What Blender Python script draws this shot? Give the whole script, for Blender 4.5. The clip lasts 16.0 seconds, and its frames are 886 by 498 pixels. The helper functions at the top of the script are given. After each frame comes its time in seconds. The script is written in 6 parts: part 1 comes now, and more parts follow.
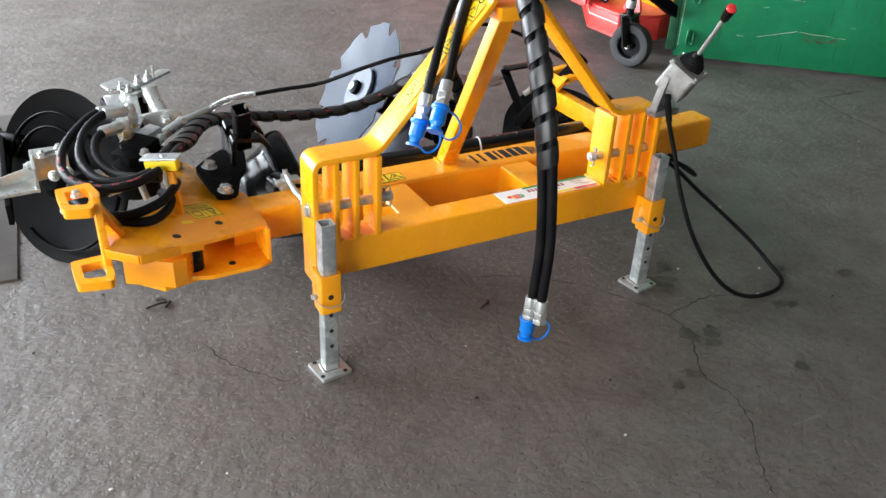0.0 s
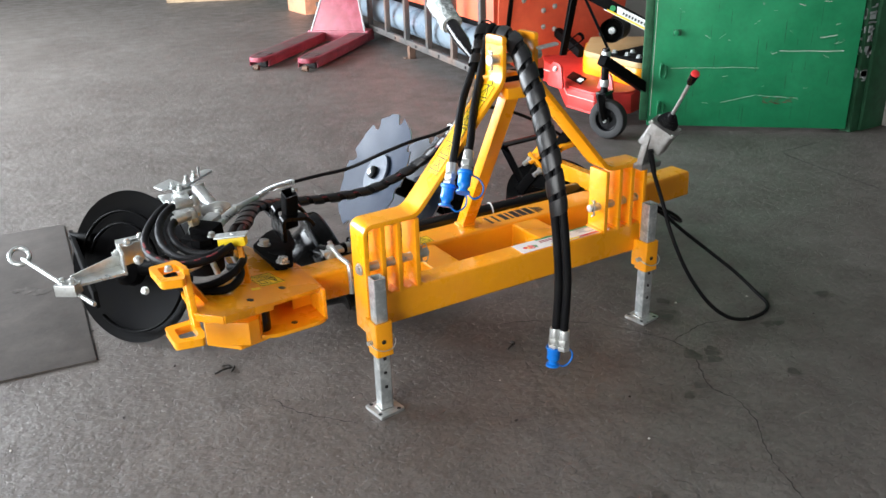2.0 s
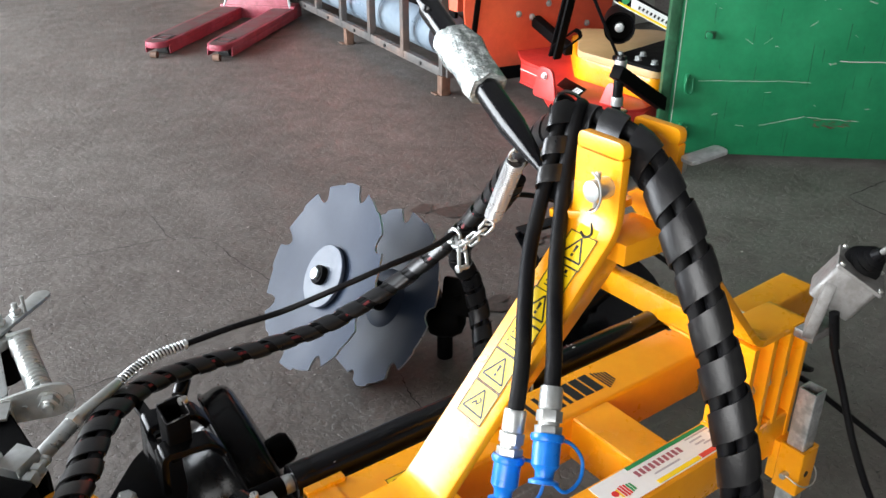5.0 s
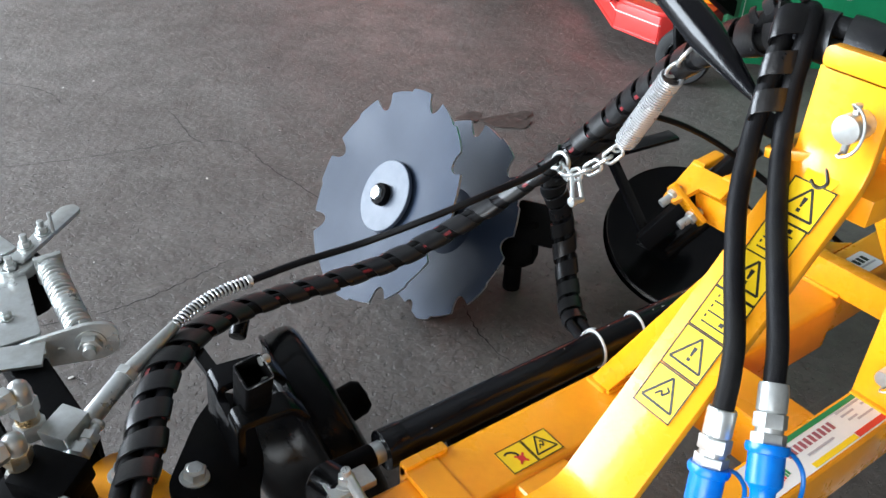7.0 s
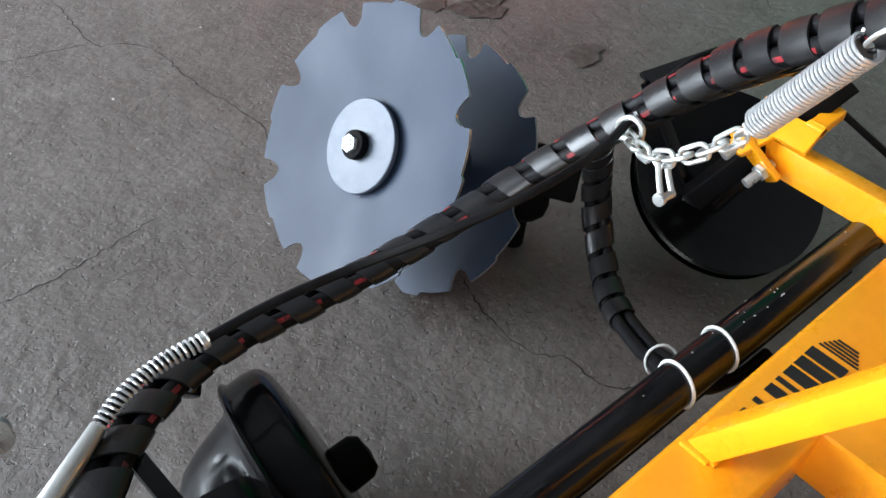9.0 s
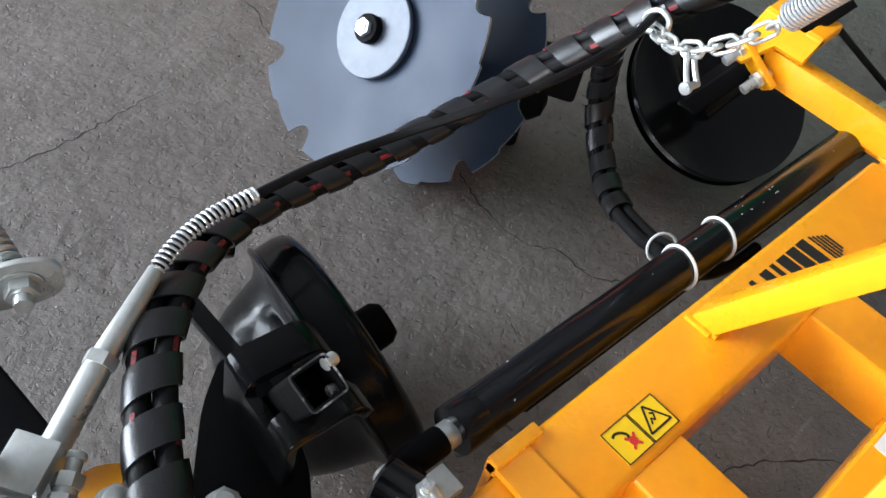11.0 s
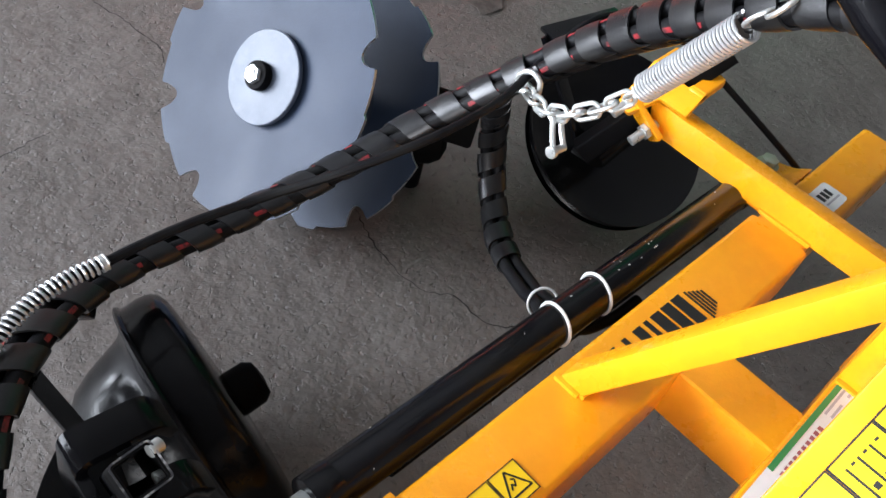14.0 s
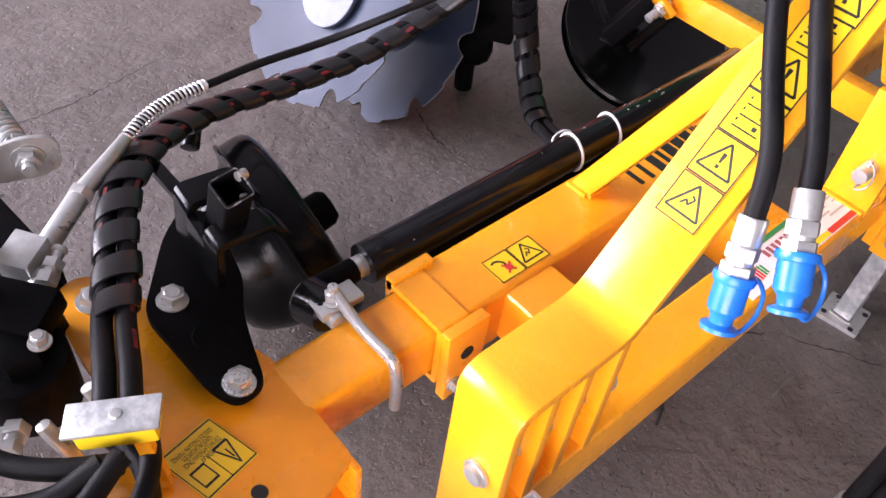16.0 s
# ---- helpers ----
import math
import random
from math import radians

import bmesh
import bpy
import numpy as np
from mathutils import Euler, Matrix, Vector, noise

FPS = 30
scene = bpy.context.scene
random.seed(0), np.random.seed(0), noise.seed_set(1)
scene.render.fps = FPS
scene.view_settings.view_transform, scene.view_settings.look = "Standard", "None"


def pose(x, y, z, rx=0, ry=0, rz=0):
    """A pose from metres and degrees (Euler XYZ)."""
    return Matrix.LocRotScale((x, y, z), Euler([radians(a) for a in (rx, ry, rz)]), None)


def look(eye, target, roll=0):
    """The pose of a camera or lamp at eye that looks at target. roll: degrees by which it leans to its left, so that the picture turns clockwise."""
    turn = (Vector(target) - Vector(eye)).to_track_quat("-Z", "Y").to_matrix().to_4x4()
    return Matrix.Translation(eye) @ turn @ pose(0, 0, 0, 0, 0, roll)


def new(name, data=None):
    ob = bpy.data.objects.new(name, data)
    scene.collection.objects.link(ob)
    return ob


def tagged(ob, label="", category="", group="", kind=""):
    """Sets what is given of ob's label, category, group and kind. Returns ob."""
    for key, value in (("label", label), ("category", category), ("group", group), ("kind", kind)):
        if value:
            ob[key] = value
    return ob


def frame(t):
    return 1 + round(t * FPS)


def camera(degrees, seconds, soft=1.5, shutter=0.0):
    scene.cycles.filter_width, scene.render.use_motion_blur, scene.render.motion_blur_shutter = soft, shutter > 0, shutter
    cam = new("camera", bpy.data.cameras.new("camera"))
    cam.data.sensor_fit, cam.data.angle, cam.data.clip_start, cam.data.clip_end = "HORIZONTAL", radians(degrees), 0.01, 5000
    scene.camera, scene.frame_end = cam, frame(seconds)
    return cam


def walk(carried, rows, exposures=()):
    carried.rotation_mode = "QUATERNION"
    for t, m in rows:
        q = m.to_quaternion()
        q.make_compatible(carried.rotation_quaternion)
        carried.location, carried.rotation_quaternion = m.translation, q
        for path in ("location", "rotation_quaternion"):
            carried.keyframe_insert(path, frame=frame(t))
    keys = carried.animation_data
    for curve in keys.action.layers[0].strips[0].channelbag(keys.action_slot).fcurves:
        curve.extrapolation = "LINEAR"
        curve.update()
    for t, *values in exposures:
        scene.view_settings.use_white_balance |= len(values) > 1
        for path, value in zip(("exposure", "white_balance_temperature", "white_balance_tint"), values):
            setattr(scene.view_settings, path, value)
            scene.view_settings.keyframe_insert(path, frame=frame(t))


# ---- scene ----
cam = camera(56.0, 16.0)
PATH = [
    (0, (-0.951, -1.389, 1.162), (-0.095, 0.12, 0.166), 2.9),
    (0.5, (-0.994, -1.539, 1.174), (-0.119, -0.009, 0.23), 0.6),
    (1, (-1.059, -1.646, 1.194), (-0.165, -0.085, 0.321), -0.4),
    (1.5, (-1.163, -1.635, 1.205), (-0.253, -0.055, 0.382), -1.2),
    (2, (-1.198, -1.611, 1.205), (-0.268, -0.028, 0.41), -1.7),
    (2.5, (-1.172, -1.537, 1.199), (-0.226, 0.036, 0.406), -1.5),
    (3, (-1.058, -1.335, 1.194), (-0.101, 0.233, 0.402), -1.5),
    (3.5, (-0.971, -1.145, 1.186), (-0.013, 0.421, 0.393), -1.5),
    (4, (-0.895, -0.877, 1.18), (0.097, 0.66, 0.37), -0.8),
    (4.2, (-0.859, -0.784, 1.183), (0.141, 0.74, 0.361), -0.7),
    (6.3, (-0.625, -0.429, 1.15), (0.498, 0.892, 0.153), 2.8),
    (6.5, (-0.654, -0.409, 1.14), (0.425, 0.93, 0.119), 2.5),
    (7, (-0.738, -0.267, 1.11), (0.271, 1.07, 0.017), 2.8),
    (7.5, (-0.747, -0.108, 1.075), (0.272, 1.128, -0.123), 1.9),
    (8, (-0.624, 0.057, 1.047), (0.378, 1.195, -0.257), 2.2),
    (8.2, (-0.582, 0.1, 1.045), (0.412, 1.224, -0.278), 2.5),
    (10.3, (-0.584, 0.17, 1.025), (0.535, 1.017, -0.401), 13.4),
    (10.5, (-0.615, 0.172, 1.022), (0.493, 1.004, -0.42), 14.2),
    (11, (-0.704, 0.167, 1.022), (0.364, 0.992, -0.454), 13.9),
    (11.5, (-0.748, 0.157, 1.028), (0.3, 0.994, -0.455), 13.2),
    (12, (-0.745, 0.155, 1.028), (0.303, 0.992, -0.456), 13.2),
    (12.5, (-0.718, 0.154, 1.029), (0.332, 0.991, -0.453), 13.3),
    (13, (-0.674, 0.153, 1.043), (0.381, 0.984, -0.439), 13.5),
    (13.5, (-0.627, 0.148, 1.062), (0.477, 0.938, -0.407), 15.5),
    (14, (-0.612, 0.14, 1.07), (0.556, 0.908, -0.361), 17.2),
    (14.5, (-0.656, 0.123, 1.06), (0.523, 0.894, -0.359), 17.2),
    (15, (-0.748, 0.09, 1.045), (0.429, 0.865, -0.374), 15.6),
    (15.5, (-0.793, 0.024, 1.041), (0.352, 0.827, -0.388), 13.1),
    (15.8, (-0.812, -0.069, 1.041), (0.302, 0.799, -0.376), 11.1),
    (16, (-0.774, -0.163, 1.07), (0.233, 0.783, -0.377), 7.8),
]
walk(cam, [(t, look(eye, target, roll)) for t, eye, target, roll in PATH],
     exposures=[(0, 0.26, 6330, 9), (1.5, 0.2, 6400, 10), (2.5, -0.05, 6300, 9), (3, -0.02, 6600, 11), (4, -0.05, 6600, 11), (7, 0.0, 6050, 8), (8, 0.05, 6100, 8), (11, 0.2, 6100, 9),
                (13, 0.2, 6200, 12), (14.5, 0.2, 6200, 14), (15.5, 0.38, 6300, 26), (16, 0.48, 6500, 33)])


# ---- world, light, exposure ----
world = bpy.data.worlds.new("world")
scene.world = world
world.use_nodes = True
wn = world.node_tree.nodes
sky = wn.new("ShaderNodeTexSky")
sky.sky_type, sky.sun_disc = "NISHITA", False
sky.sun_elevation, sky.sun_rotation = radians(48), radians(120)
world.node_tree.links.new(sky.outputs[0], wn["Background"].inputs[0])
wn["Background"].inputs[1].default_value = 0.15


def daylight(name, x, y, z, w, h, facing, power, colour):
    lamp = bpy.data.lights.new(name, "AREA")
    lamp.shape, lamp.size, lamp.size_y, lamp.energy, lamp.color = "RECTANGLE", w, h, power, colour
    ob = new(name, lamp)
    ob.matrix_world = look((x, y, z), facing)
    return ob


# daylight through the inferred west gate, and an added fill lamp south of it
daylight("gate_daylight", -3.75, 5.8, 1.75, 7.4, 3.2, (0, 5.8, 1.6), 1800, (0.90, 0.95, 1.0))
# fill for the front faces; its opening in the wall is unseen
daylight("side_fill", -3.75, -1.8, 1.5, 3.1, 2.6, (0, -1.8, 1.4), 230, (0.98, 0.97, 0.95))

# ---- materials ----


def material(name, colour, rough=0.5, metal=0.0, grain=0.0, scale=40.0, bump=0.0, bump_scale=200.0, coat=0.0,
             second=None, patch=6.0, spread=(0.45, 0.6), rough_var=0.08, vary=0.0, spec=0.5):
    """A painted, rubber, metal or mineral surface: base colour, stains at a large scale, grain and relief at a small one."""
    m = bpy.data.materials.new(name)
    m.use_nodes = True
    nt = m.node_tree
    b = nt.nodes["Principled BSDF"]
    b.inputs["Metallic"].default_value = metal
    b.inputs["Specular IOR Level"].default_value = spec
    b.inputs["Coat Weight"].default_value = coat
    b.inputs["Coat Roughness"].default_value = 0.12
    tc = nt.nodes.new("ShaderNodeTexCoord")

    def noise_node(s, detail=6.0, rough_n=0.6):
        n = nt.nodes.new("ShaderNodeTexNoise")
        n.inputs["Scale"].default_value, n.inputs["Detail"].default_value, n.inputs["Roughness"].default_value = s, detail, rough_n
        nt.links.new(tc.outputs["Object"], n.inputs["Vector"])
        return n

    def ramp(src, lo, hi, a, c):
        r = nt.nodes.new("ShaderNodeMapRange")
        r.inputs["From Min"].default_value, r.inputs["From Max"].default_value = lo, hi
        r.inputs["To Min"].default_value, r.inputs["To Max"].default_value = a, c
        nt.links.new(src, r.inputs["Value"])
        return r.outputs["Result"]

    def mix(fac, a, c, mode="MIX"):
        n = nt.nodes.new("ShaderNodeMix")
        n.data_type, n.blend_type = "RGBA", mode
        for sock, v in ((n.inputs[0], fac), (n.inputs[6], a), (n.inputs[7], c)):
            if hasattr(v, "is_linked"):
                nt.links.new(v, sock)
            else:
                sock.default_value = v
        return n.outputs[2]

    base = (*colour, 1)
    col = base
    large = noise_node(patch, 5.0, 0.65)
    if second:
        col = mix(ramp(large.outputs["Fac"], *spread, 0, 1), base, (*second, 1))
    if grain:
        fine = noise_node(scale, 8.0, 0.7)
        g = ramp(fine.outputs["Fac"], 0.3, 0.7, 1 - grain, 1 + grain)
        comb = nt.nodes.new("ShaderNodeCombineColor")
        for k in range(3):
            nt.links.new(g, comb.inputs[k])
        col = mix(1.0, col, comb.outputs[0], "MULTIPLY")
    if vary:
        info = nt.nodes.new("ShaderNodeObjectInfo")
        g = ramp(info.outputs["Random"], 0, 1, 1 - vary, 1 + vary)
        comb = nt.nodes.new("ShaderNodeCombineColor")
        for k in range(3):
            nt.links.new(g, comb.inputs[k])
        col = mix(1.0, col, comb.outputs[0], "MULTIPLY")
    if hasattr(col, "is_linked"):
        nt.links.new(col, b.inputs["Base Color"])
    else:
        b.inputs["Base Color"].default_value = col
    nt.links.new(ramp(large.outputs["Fac"], 0.3, 0.7, max(0.03, rough - rough_var), rough + rough_var), b.inputs["Roughness"])
    if bump:
        bn = nt.nodes.new("ShaderNodeBump")
        bn.inputs["Strength"].default_value, bn.inputs["Distance"].default_value = 1.0, bump
        nt.links.new(noise_node(bump_scale, 4.0).outputs["Fac"], bn.inputs["Height"])
        nt.links.new(bn.outputs["Normal"], b.inputs["Normal"])
    return m


YELLOW = material("yellow_paint", (0.94, 0.375, 0.006), 0.30, 0, 0.03, 30, 0.0004, 90, coat=0.25, second=(0.92, 0.350, 0.006), patch=9)
BLACK = material("black_paint", (0.003, 0.003, 0.004), 0.20, 0, 0.1, 60, 0.0002, 90, second=(0.004, 0.004, 0.004), patch=12, spec=0.32, rough_var=0.05)
BLACK_SEMI = material("satin_black_paint", (0.003, 0.003, 0.0035), 0.17, 0, 0.12, 70, 0.0003, 120, second=(0.0045, 0.0045, 0.0045), patch=12, spec=0.15)
BLACK_DULL = material("dull_black_paint", (0.0045, 0.0045, 0.005), 0.50, 0, 0.15, 80, 0.0003, 160, second=(0.005, 0.0048, 0.0045), patch=14, spec=0.025)
RUBBER = material("hose_rubber", (0.005, 0.005, 0.006), 0.5, 0, 0.15, 150, 0.0004, 500, second=(0.008, 0.008, 0.008), patch=20, spec=0.12)
WRAP = material("spiral_wrap", (0.006, 0.006, 0.007), 0.34, 0, 0.1, 120, 0.0003, 300, second=(0.009, 0.009, 0.009), patch=25, spec=0.5)
ZINC = material("zinc_plate", (0.58, 0.60, 0.59), 0.33, 0.70, 0.08, 90, 0.0001, 200, second=(0.50, 0.51, 0.49), patch=22)
OLIVE_ZINC = material("passivated_zinc", (0.40, 0.44, 0.33), 0.42, 0.3, 0.08, 80, second=(0.34, 0.37, 0.27), patch=20)
SPRING = material("spring_zinc", (0.60, 0.61, 0.62), 0.28, 0.7, 0.04, 90)
GALV = material("galvanised_steel", (0.42, 0.45, 0.45), 0.36, 0.6, 0.2, 60, 0.0005, 120, second=(0.58, 0.60, 0.59), patch=30)
CAST = material("cast_aluminium", (0.30, 0.295, 0.285), 0.48, 0.45, 0.08, 120, 0.0008, 350, second=(0.22, 0.21, 0.20), patch=45, spread=(0.42, 0.62))
PASS = material("yellow_chromate", (0.62, 0.44, 0.22), 0.3, 0.85, 0.12, 80, second=(0.52, 0.48, 0.40), patch=40)
DISC = material("blue_grey_disc_steel", (0.018, 0.027, 0.047), 0.45, 0.0, 0.06, 40, 0.0002, 300, second=(0.019, 0.027, 0.045), patch=8, spec=0.15)
HUB_STEEL = material("pale_hub_steel", (0.060, 0.074, 0.100), 0.46, 0.0, 0.06, 60, 0.0002, 200, second=(0.085, 0.100, 0.130), patch=12, spec=0.35)
WORN_EDGE = material("worn_paint_edge", (0.05, 0.05, 0.055), 0.4, 0.5, 0.5, 120, second=(0.45, 0.45, 0.45), patch=70, spread=(0.5, 0.62))
DISC_EDGE = material("ground_steel_edge", (0.55, 0.57, 0.6), 0.3, 0.9, 0.1, 80)
BLUE = material("blue_plastic", (0.005, 0.16, 0.62), 0.32, 0, 0.03, 80, second=(0.005, 0.19, 0.68), patch=30)
RED_INK = material("red_print", (0.20, 0.010, 0.014), 0.5, 0, 0.5, 250, second=(0.05, 0.008, 0.009), patch=160, spread=(0.5, 0.58))
DECAL = material("decal_yellow", (0.92, 0.62, 0.008), 0.35, 0, 0.02, 60)
# black of print, and of flat discs that stand for the shade in holes
INK_AND_HOLE = material("black_print_and_holes", (0.012, 0.012, 0.012), 0.45, 0, 0.1, 100)
FADED_RED = material("faded_red_print", (0.34, 0.10, 0.12), 0.5)
FADED_GREY = material("faded_grey_print", (0.42, 0.40, 0.42), 0.5)
WHITE = material("white_sticker", (0.78, 0.78, 0.76), 0.4, 0, 0.03, 90)
GREEN_INK = material("green_print", (0.02, 0.25, 0.08), 0.4)
RED_PLASTIC = material("red_plastic", (0.62, 0.03, 0.03), 0.35)
PLASTIC_Y = material("yellow_plastic", (0.85, 0.62, 0.01), 0.4)
TIE = material("clear_cable_tie", (0.62, 0.62, 0.60), 0.35)
FOIL = material("bubble_wrap", (0.40, 0.44, 0.43), 0.20, 0.45, 0.35, 90, 0.006, 110, second=(0.78, 0.82, 0.80), patch=70, spread=(0.48, 0.56))
RED = material("red_paint", (0.62, 0.035, 0.028), 0.38, 0, 0.05, 30, 0.0004, 80, second=(0.52, 0.03, 0.025), patch=4)
ORANGE_RED = material("orange_red_paint", (0.80, 0.130, 0.060), 0.36, 0, 0.06, 25, second=(0.72, 0.105, 0.05), patch=3)
JACK_RED = material("worn_red_paint", (0.20, 0.020, 0.035), 0.5, 0.0, 0.2, 30, 0.0006, 60, second=(0.29, 0.055, 0.080), patch=9, spread=(0.42, 0.62))
JACK_WORN = material("bare_worn_steel", (0.10, 0.075, 0.070), 0.5, 0.3, 0.3, 25, 0.0008, 60, second=(0.15, 0.055, 0.060), patch=7)
GREEN = material("green_door_paint", (0.010, 0.185, 0.072), 0.40, 0, 0.12, 18, 0.0009, 35, second=(0.016, 0.235, 0.095), patch=3, spread=(0.4, 0.65))
DARK_GREEN = material("dark_green_paint", (0.012, 0.075, 0.03), 0.55, 0, 0.25, 20, 0.001, 50, second=(0.02, 0.10, 0.045), patch=5)
RUST = material("rusty_steel", (0.10, 0.055, 0.035), 0.75, 0.1, 0.35, 30, 0.001, 80, second=(0.16, 0.09, 0.06), patch=9)
FRAME = material("grey_frame_steel", (0.10, 0.095, 0.09), 0.55, 0.3, 0.2, 25, 0.0006, 70, second=(0.15, 0.11, 0.09), patch=5)
PIPE = material("blue_grey_roller", (0.17, 0.22, 0.27), 0.3, 0.1, 0.06, 20, second=(0.22, 0.27, 0.31), patch=3)
PIPE_PALE = material("flaked_pale_paint", (0.38, 0.42, 0.42), 0.6, 0, 0.2, 40)
TAN = material("tan_panel", (0.55, 0.36, 0.16), 0.45, 0, 0.08, 25)
TYRE = material("tyre_rubber", (0.02, 0.02, 0.02), 0.7, 0, 0.2, 60, 0.001, 150)
CARD = material("orange_cardboard", (0.62, 0.27, 0.15), 0.6, 0, 0.2, 15)
WOOD = material("pallet_wood", (0.32, 0.23, 0.14), 0.75, 0, 0.25, 12, 0.001, 40, second=(0.22, 0.15, 0.09), patch=5, vary=0.2)
SHEET = material("steel_floor_plate", (0.095, 0.085, 0.078), 0.5, 0.2, 0.2, 14, 0.0008, 60, second=(0.13, 0.115, 0.105), patch=3)
PLASTER = material("plaster", (0.34, 0.325, 0.30), 0.85, 0, 0.06, 8, 0.002, 20, second=(0.27, 0.255, 0.235), patch=0.7)
ROOF = material("corrugated_roof", (0.24, 0.24, 0.24), 0.6, 0.2, 0.08, 6, second=(0.19, 0.19, 0.19), patch=0.5)
CRACK = material("crack_dirt", (0.016, 0.013, 0.011), 0.95, 0, 0.3, 60)
OIL = material("oil_stain", (0.040, 0.034, 0.029), 0.5, 0, 0.3, 40, 0.002, 40, second=(0.085, 0.074, 0.065), patch=45, spread=(.40, .62))
CHIP = material("light_chip", (0.6, 0.57, 0.52), 0.8)


def concrete():
    m = bpy.data.materials.new("worn_concrete")
    m.use_nodes = True
    nt = m.node_tree
    b = nt.nodes["Principled BSDF"]
    tc = nt.nodes.new("ShaderNodeTexCoord")

    def tex(kind, scale, **kw):
        n = nt.nodes.new(kind)
        n.inputs["Scale"].default_value = scale
        for k, v in kw.items():
            n.inputs[k].default_value = v
        nt.links.new(tc.outputs["Object"], n.inputs["Vector"])
        return n

    def ramp(src, lo, hi, a, c):
        r = nt.nodes.new("ShaderNodeMapRange")
        for k, v in zip(("From Min", "From Max", "To Min", "To Max"), (lo, hi, a, c)):
            r.inputs[k].default_value = v
        nt.links.new(src, r.inputs["Value"])
        return r.outputs["Result"]

    def mix(fac, a, c, mode="MIX"):
        n = nt.nodes.new("ShaderNodeMix")
        n.data_type, n.blend_type = "RGBA", mode
        for sock, v in ((n.inputs[0], fac), (n.inputs[6], a), (n.inputs[7], c)):
            if hasattr(v, "is_linked"):
                nt.links.new(v, sock)
            else:
                sock.default_value = v
        return n.outputs[2]

    cloud = tex("ShaderNodeTexNoise", 1.3, Detail=6.0, Roughness=0.62)
    blot = tex("ShaderNodeTexNoise", 7.0, Detail=5.0, Roughness=0.6)
    fine = tex("ShaderNodeTexNoise", 45.0, Detail=8.0, Roughness=0.7)
    pits = tex("ShaderNodeTexNoise", 120.0, Detail=3.0, Roughness=0.6)
    lumps = tex("ShaderNodeTexNoise", 34.0, Detail=5.0, Roughness=0.65)
    col = mix(ramp(cloud.outputs["Fac"], 0.36, 0.66, 0, 1), (0.100, 0.086, 0.076, 1), (0.146, 0.131, 0.118, 1))
    col = mix(ramp(blot.outputs["Fac"], 0.42, 0.70, 0, 0.6), col, (0.078, 0.064, 0.055, 1))
    g = ramp(fine.outputs["Fac"], 0.3, 0.7, 0.82, 1.18)
    comb = nt.nodes.new("ShaderNodeCombineColor")
    for k in range(3):
        nt.links.new(g, comb.inputs[k])
    col = mix(1.0, col, comb.outputs[0], "MULTIPLY")
    # hollows of chips and pits darkened in the colour to strengthen the relief
    chips = tex("ShaderNodeTexNoise", 78.0, Detail=4.0, Roughness=0.66)
    col = mix(ramp(chips.outputs["Fac"], 0.33, 0.41, 0.28, 0), col, (0.050, 0.041, 0.034, 1))
    dark = ramp(pits.outputs["Fac"], 0.28, 0.36, 0.55, 0)
    col = mix(dark, col, (0.035, 0.030, 0.026, 1))
    # short pale scrapes that run one way
    turn = nt.nodes.new("ShaderNodeMapping")
    turn.inputs["Rotation"].default_value = (0, 0, 0.6)
    turn.inputs["Scale"].default_value = (5.0, 60.0, 1.0)
    nt.links.new(tc.outputs["Object"], turn.inputs["Vector"])
    scrape = nt.nodes.new("ShaderNodeTexNoise")
    scrape.inputs["Scale"].default_value, scrape.inputs["Detail"].default_value = 1.0, 4.0
    nt.links.new(turn.outputs["Vector"], scrape.inputs["Vector"])
    col = mix(ramp(scrape.outputs["Fac"], 0.64, 0.74, 0, 0.35), col, (0.24, 0.22, 0.20, 1))
    nt.links.new(col, b.inputs["Base Color"])
    nt.links.new(ramp(blot.outputs["Fac"], 0.35, 0.65, 0.40, 0.60), b.inputs["Roughness"])
    h1 = nt.nodes.new("ShaderNodeBump")
    h1.inputs["Distance"].default_value = 0.0060
    h1.inputs["Strength"].default_value = 0.8
    nt.links.new(lumps.outputs["Fac"], h1.inputs["Height"])
    warp = tex("ShaderNodeTexNoise", 9.0, Detail=3.0)
    h0 = nt.nodes.new("ShaderNodeBump")
    h0.inputs["Distance"].default_value = 0.0036
    gate_n = nt.nodes.new("ShaderNodeMath")
    gate_n.operation = "MULTIPLY"
    nt.links.new(ramp(chips.outputs["Fac"], 0.33, 0.42, 0, 1), gate_n.inputs[0])
    nt.links.new(ramp(warp.outputs["Fac"], 0.30, 0.6, 0.45, 1), gate_n.inputs[1])
    nt.links.new(gate_n.outputs[0], h0.inputs["Height"])
    nt.links.new(h1.outputs["Normal"], h0.inputs["Normal"])
    h2 = nt.nodes.new("ShaderNodeBump")
    h2.inputs["Distance"].default_value = 0.0013
    h2.inputs["Strength"].default_value = 0.8
    nt.links.new(fine.outputs["Fac"], h2.inputs["Height"])
    nt.links.new(h0.outputs["Normal"], h2.inputs["Normal"])
    nt.links.new(h2.outputs["Normal"], b.inputs["Normal"])
    return m


CONCRETE = concrete()

# ---- building helpers ----


def part(name, bm, material, parent=None, label="", angle=35):
    """Link a bmesh as one mesh object, under a thing or a part."""
    me = bpy.data.meshes.new(name)
    bmesh.ops.recalc_face_normals(bm, faces=bm.faces)
    bm.to_mesh(me)
    bm.free()
    me.polygons.foreach_set("use_smooth", [True] * len(me.polygons))
    me.set_sharp_from_angle(angle=radians(angle))
    me.materials.append(material)
    ob = new(name, me)
    if parent:
        ob.parent = parent
    if label:
        ob["label"] = label
    return ob


def thing(name, label, category, group="", kind=""):
    return tagged(new(name), label, category, group, kind)


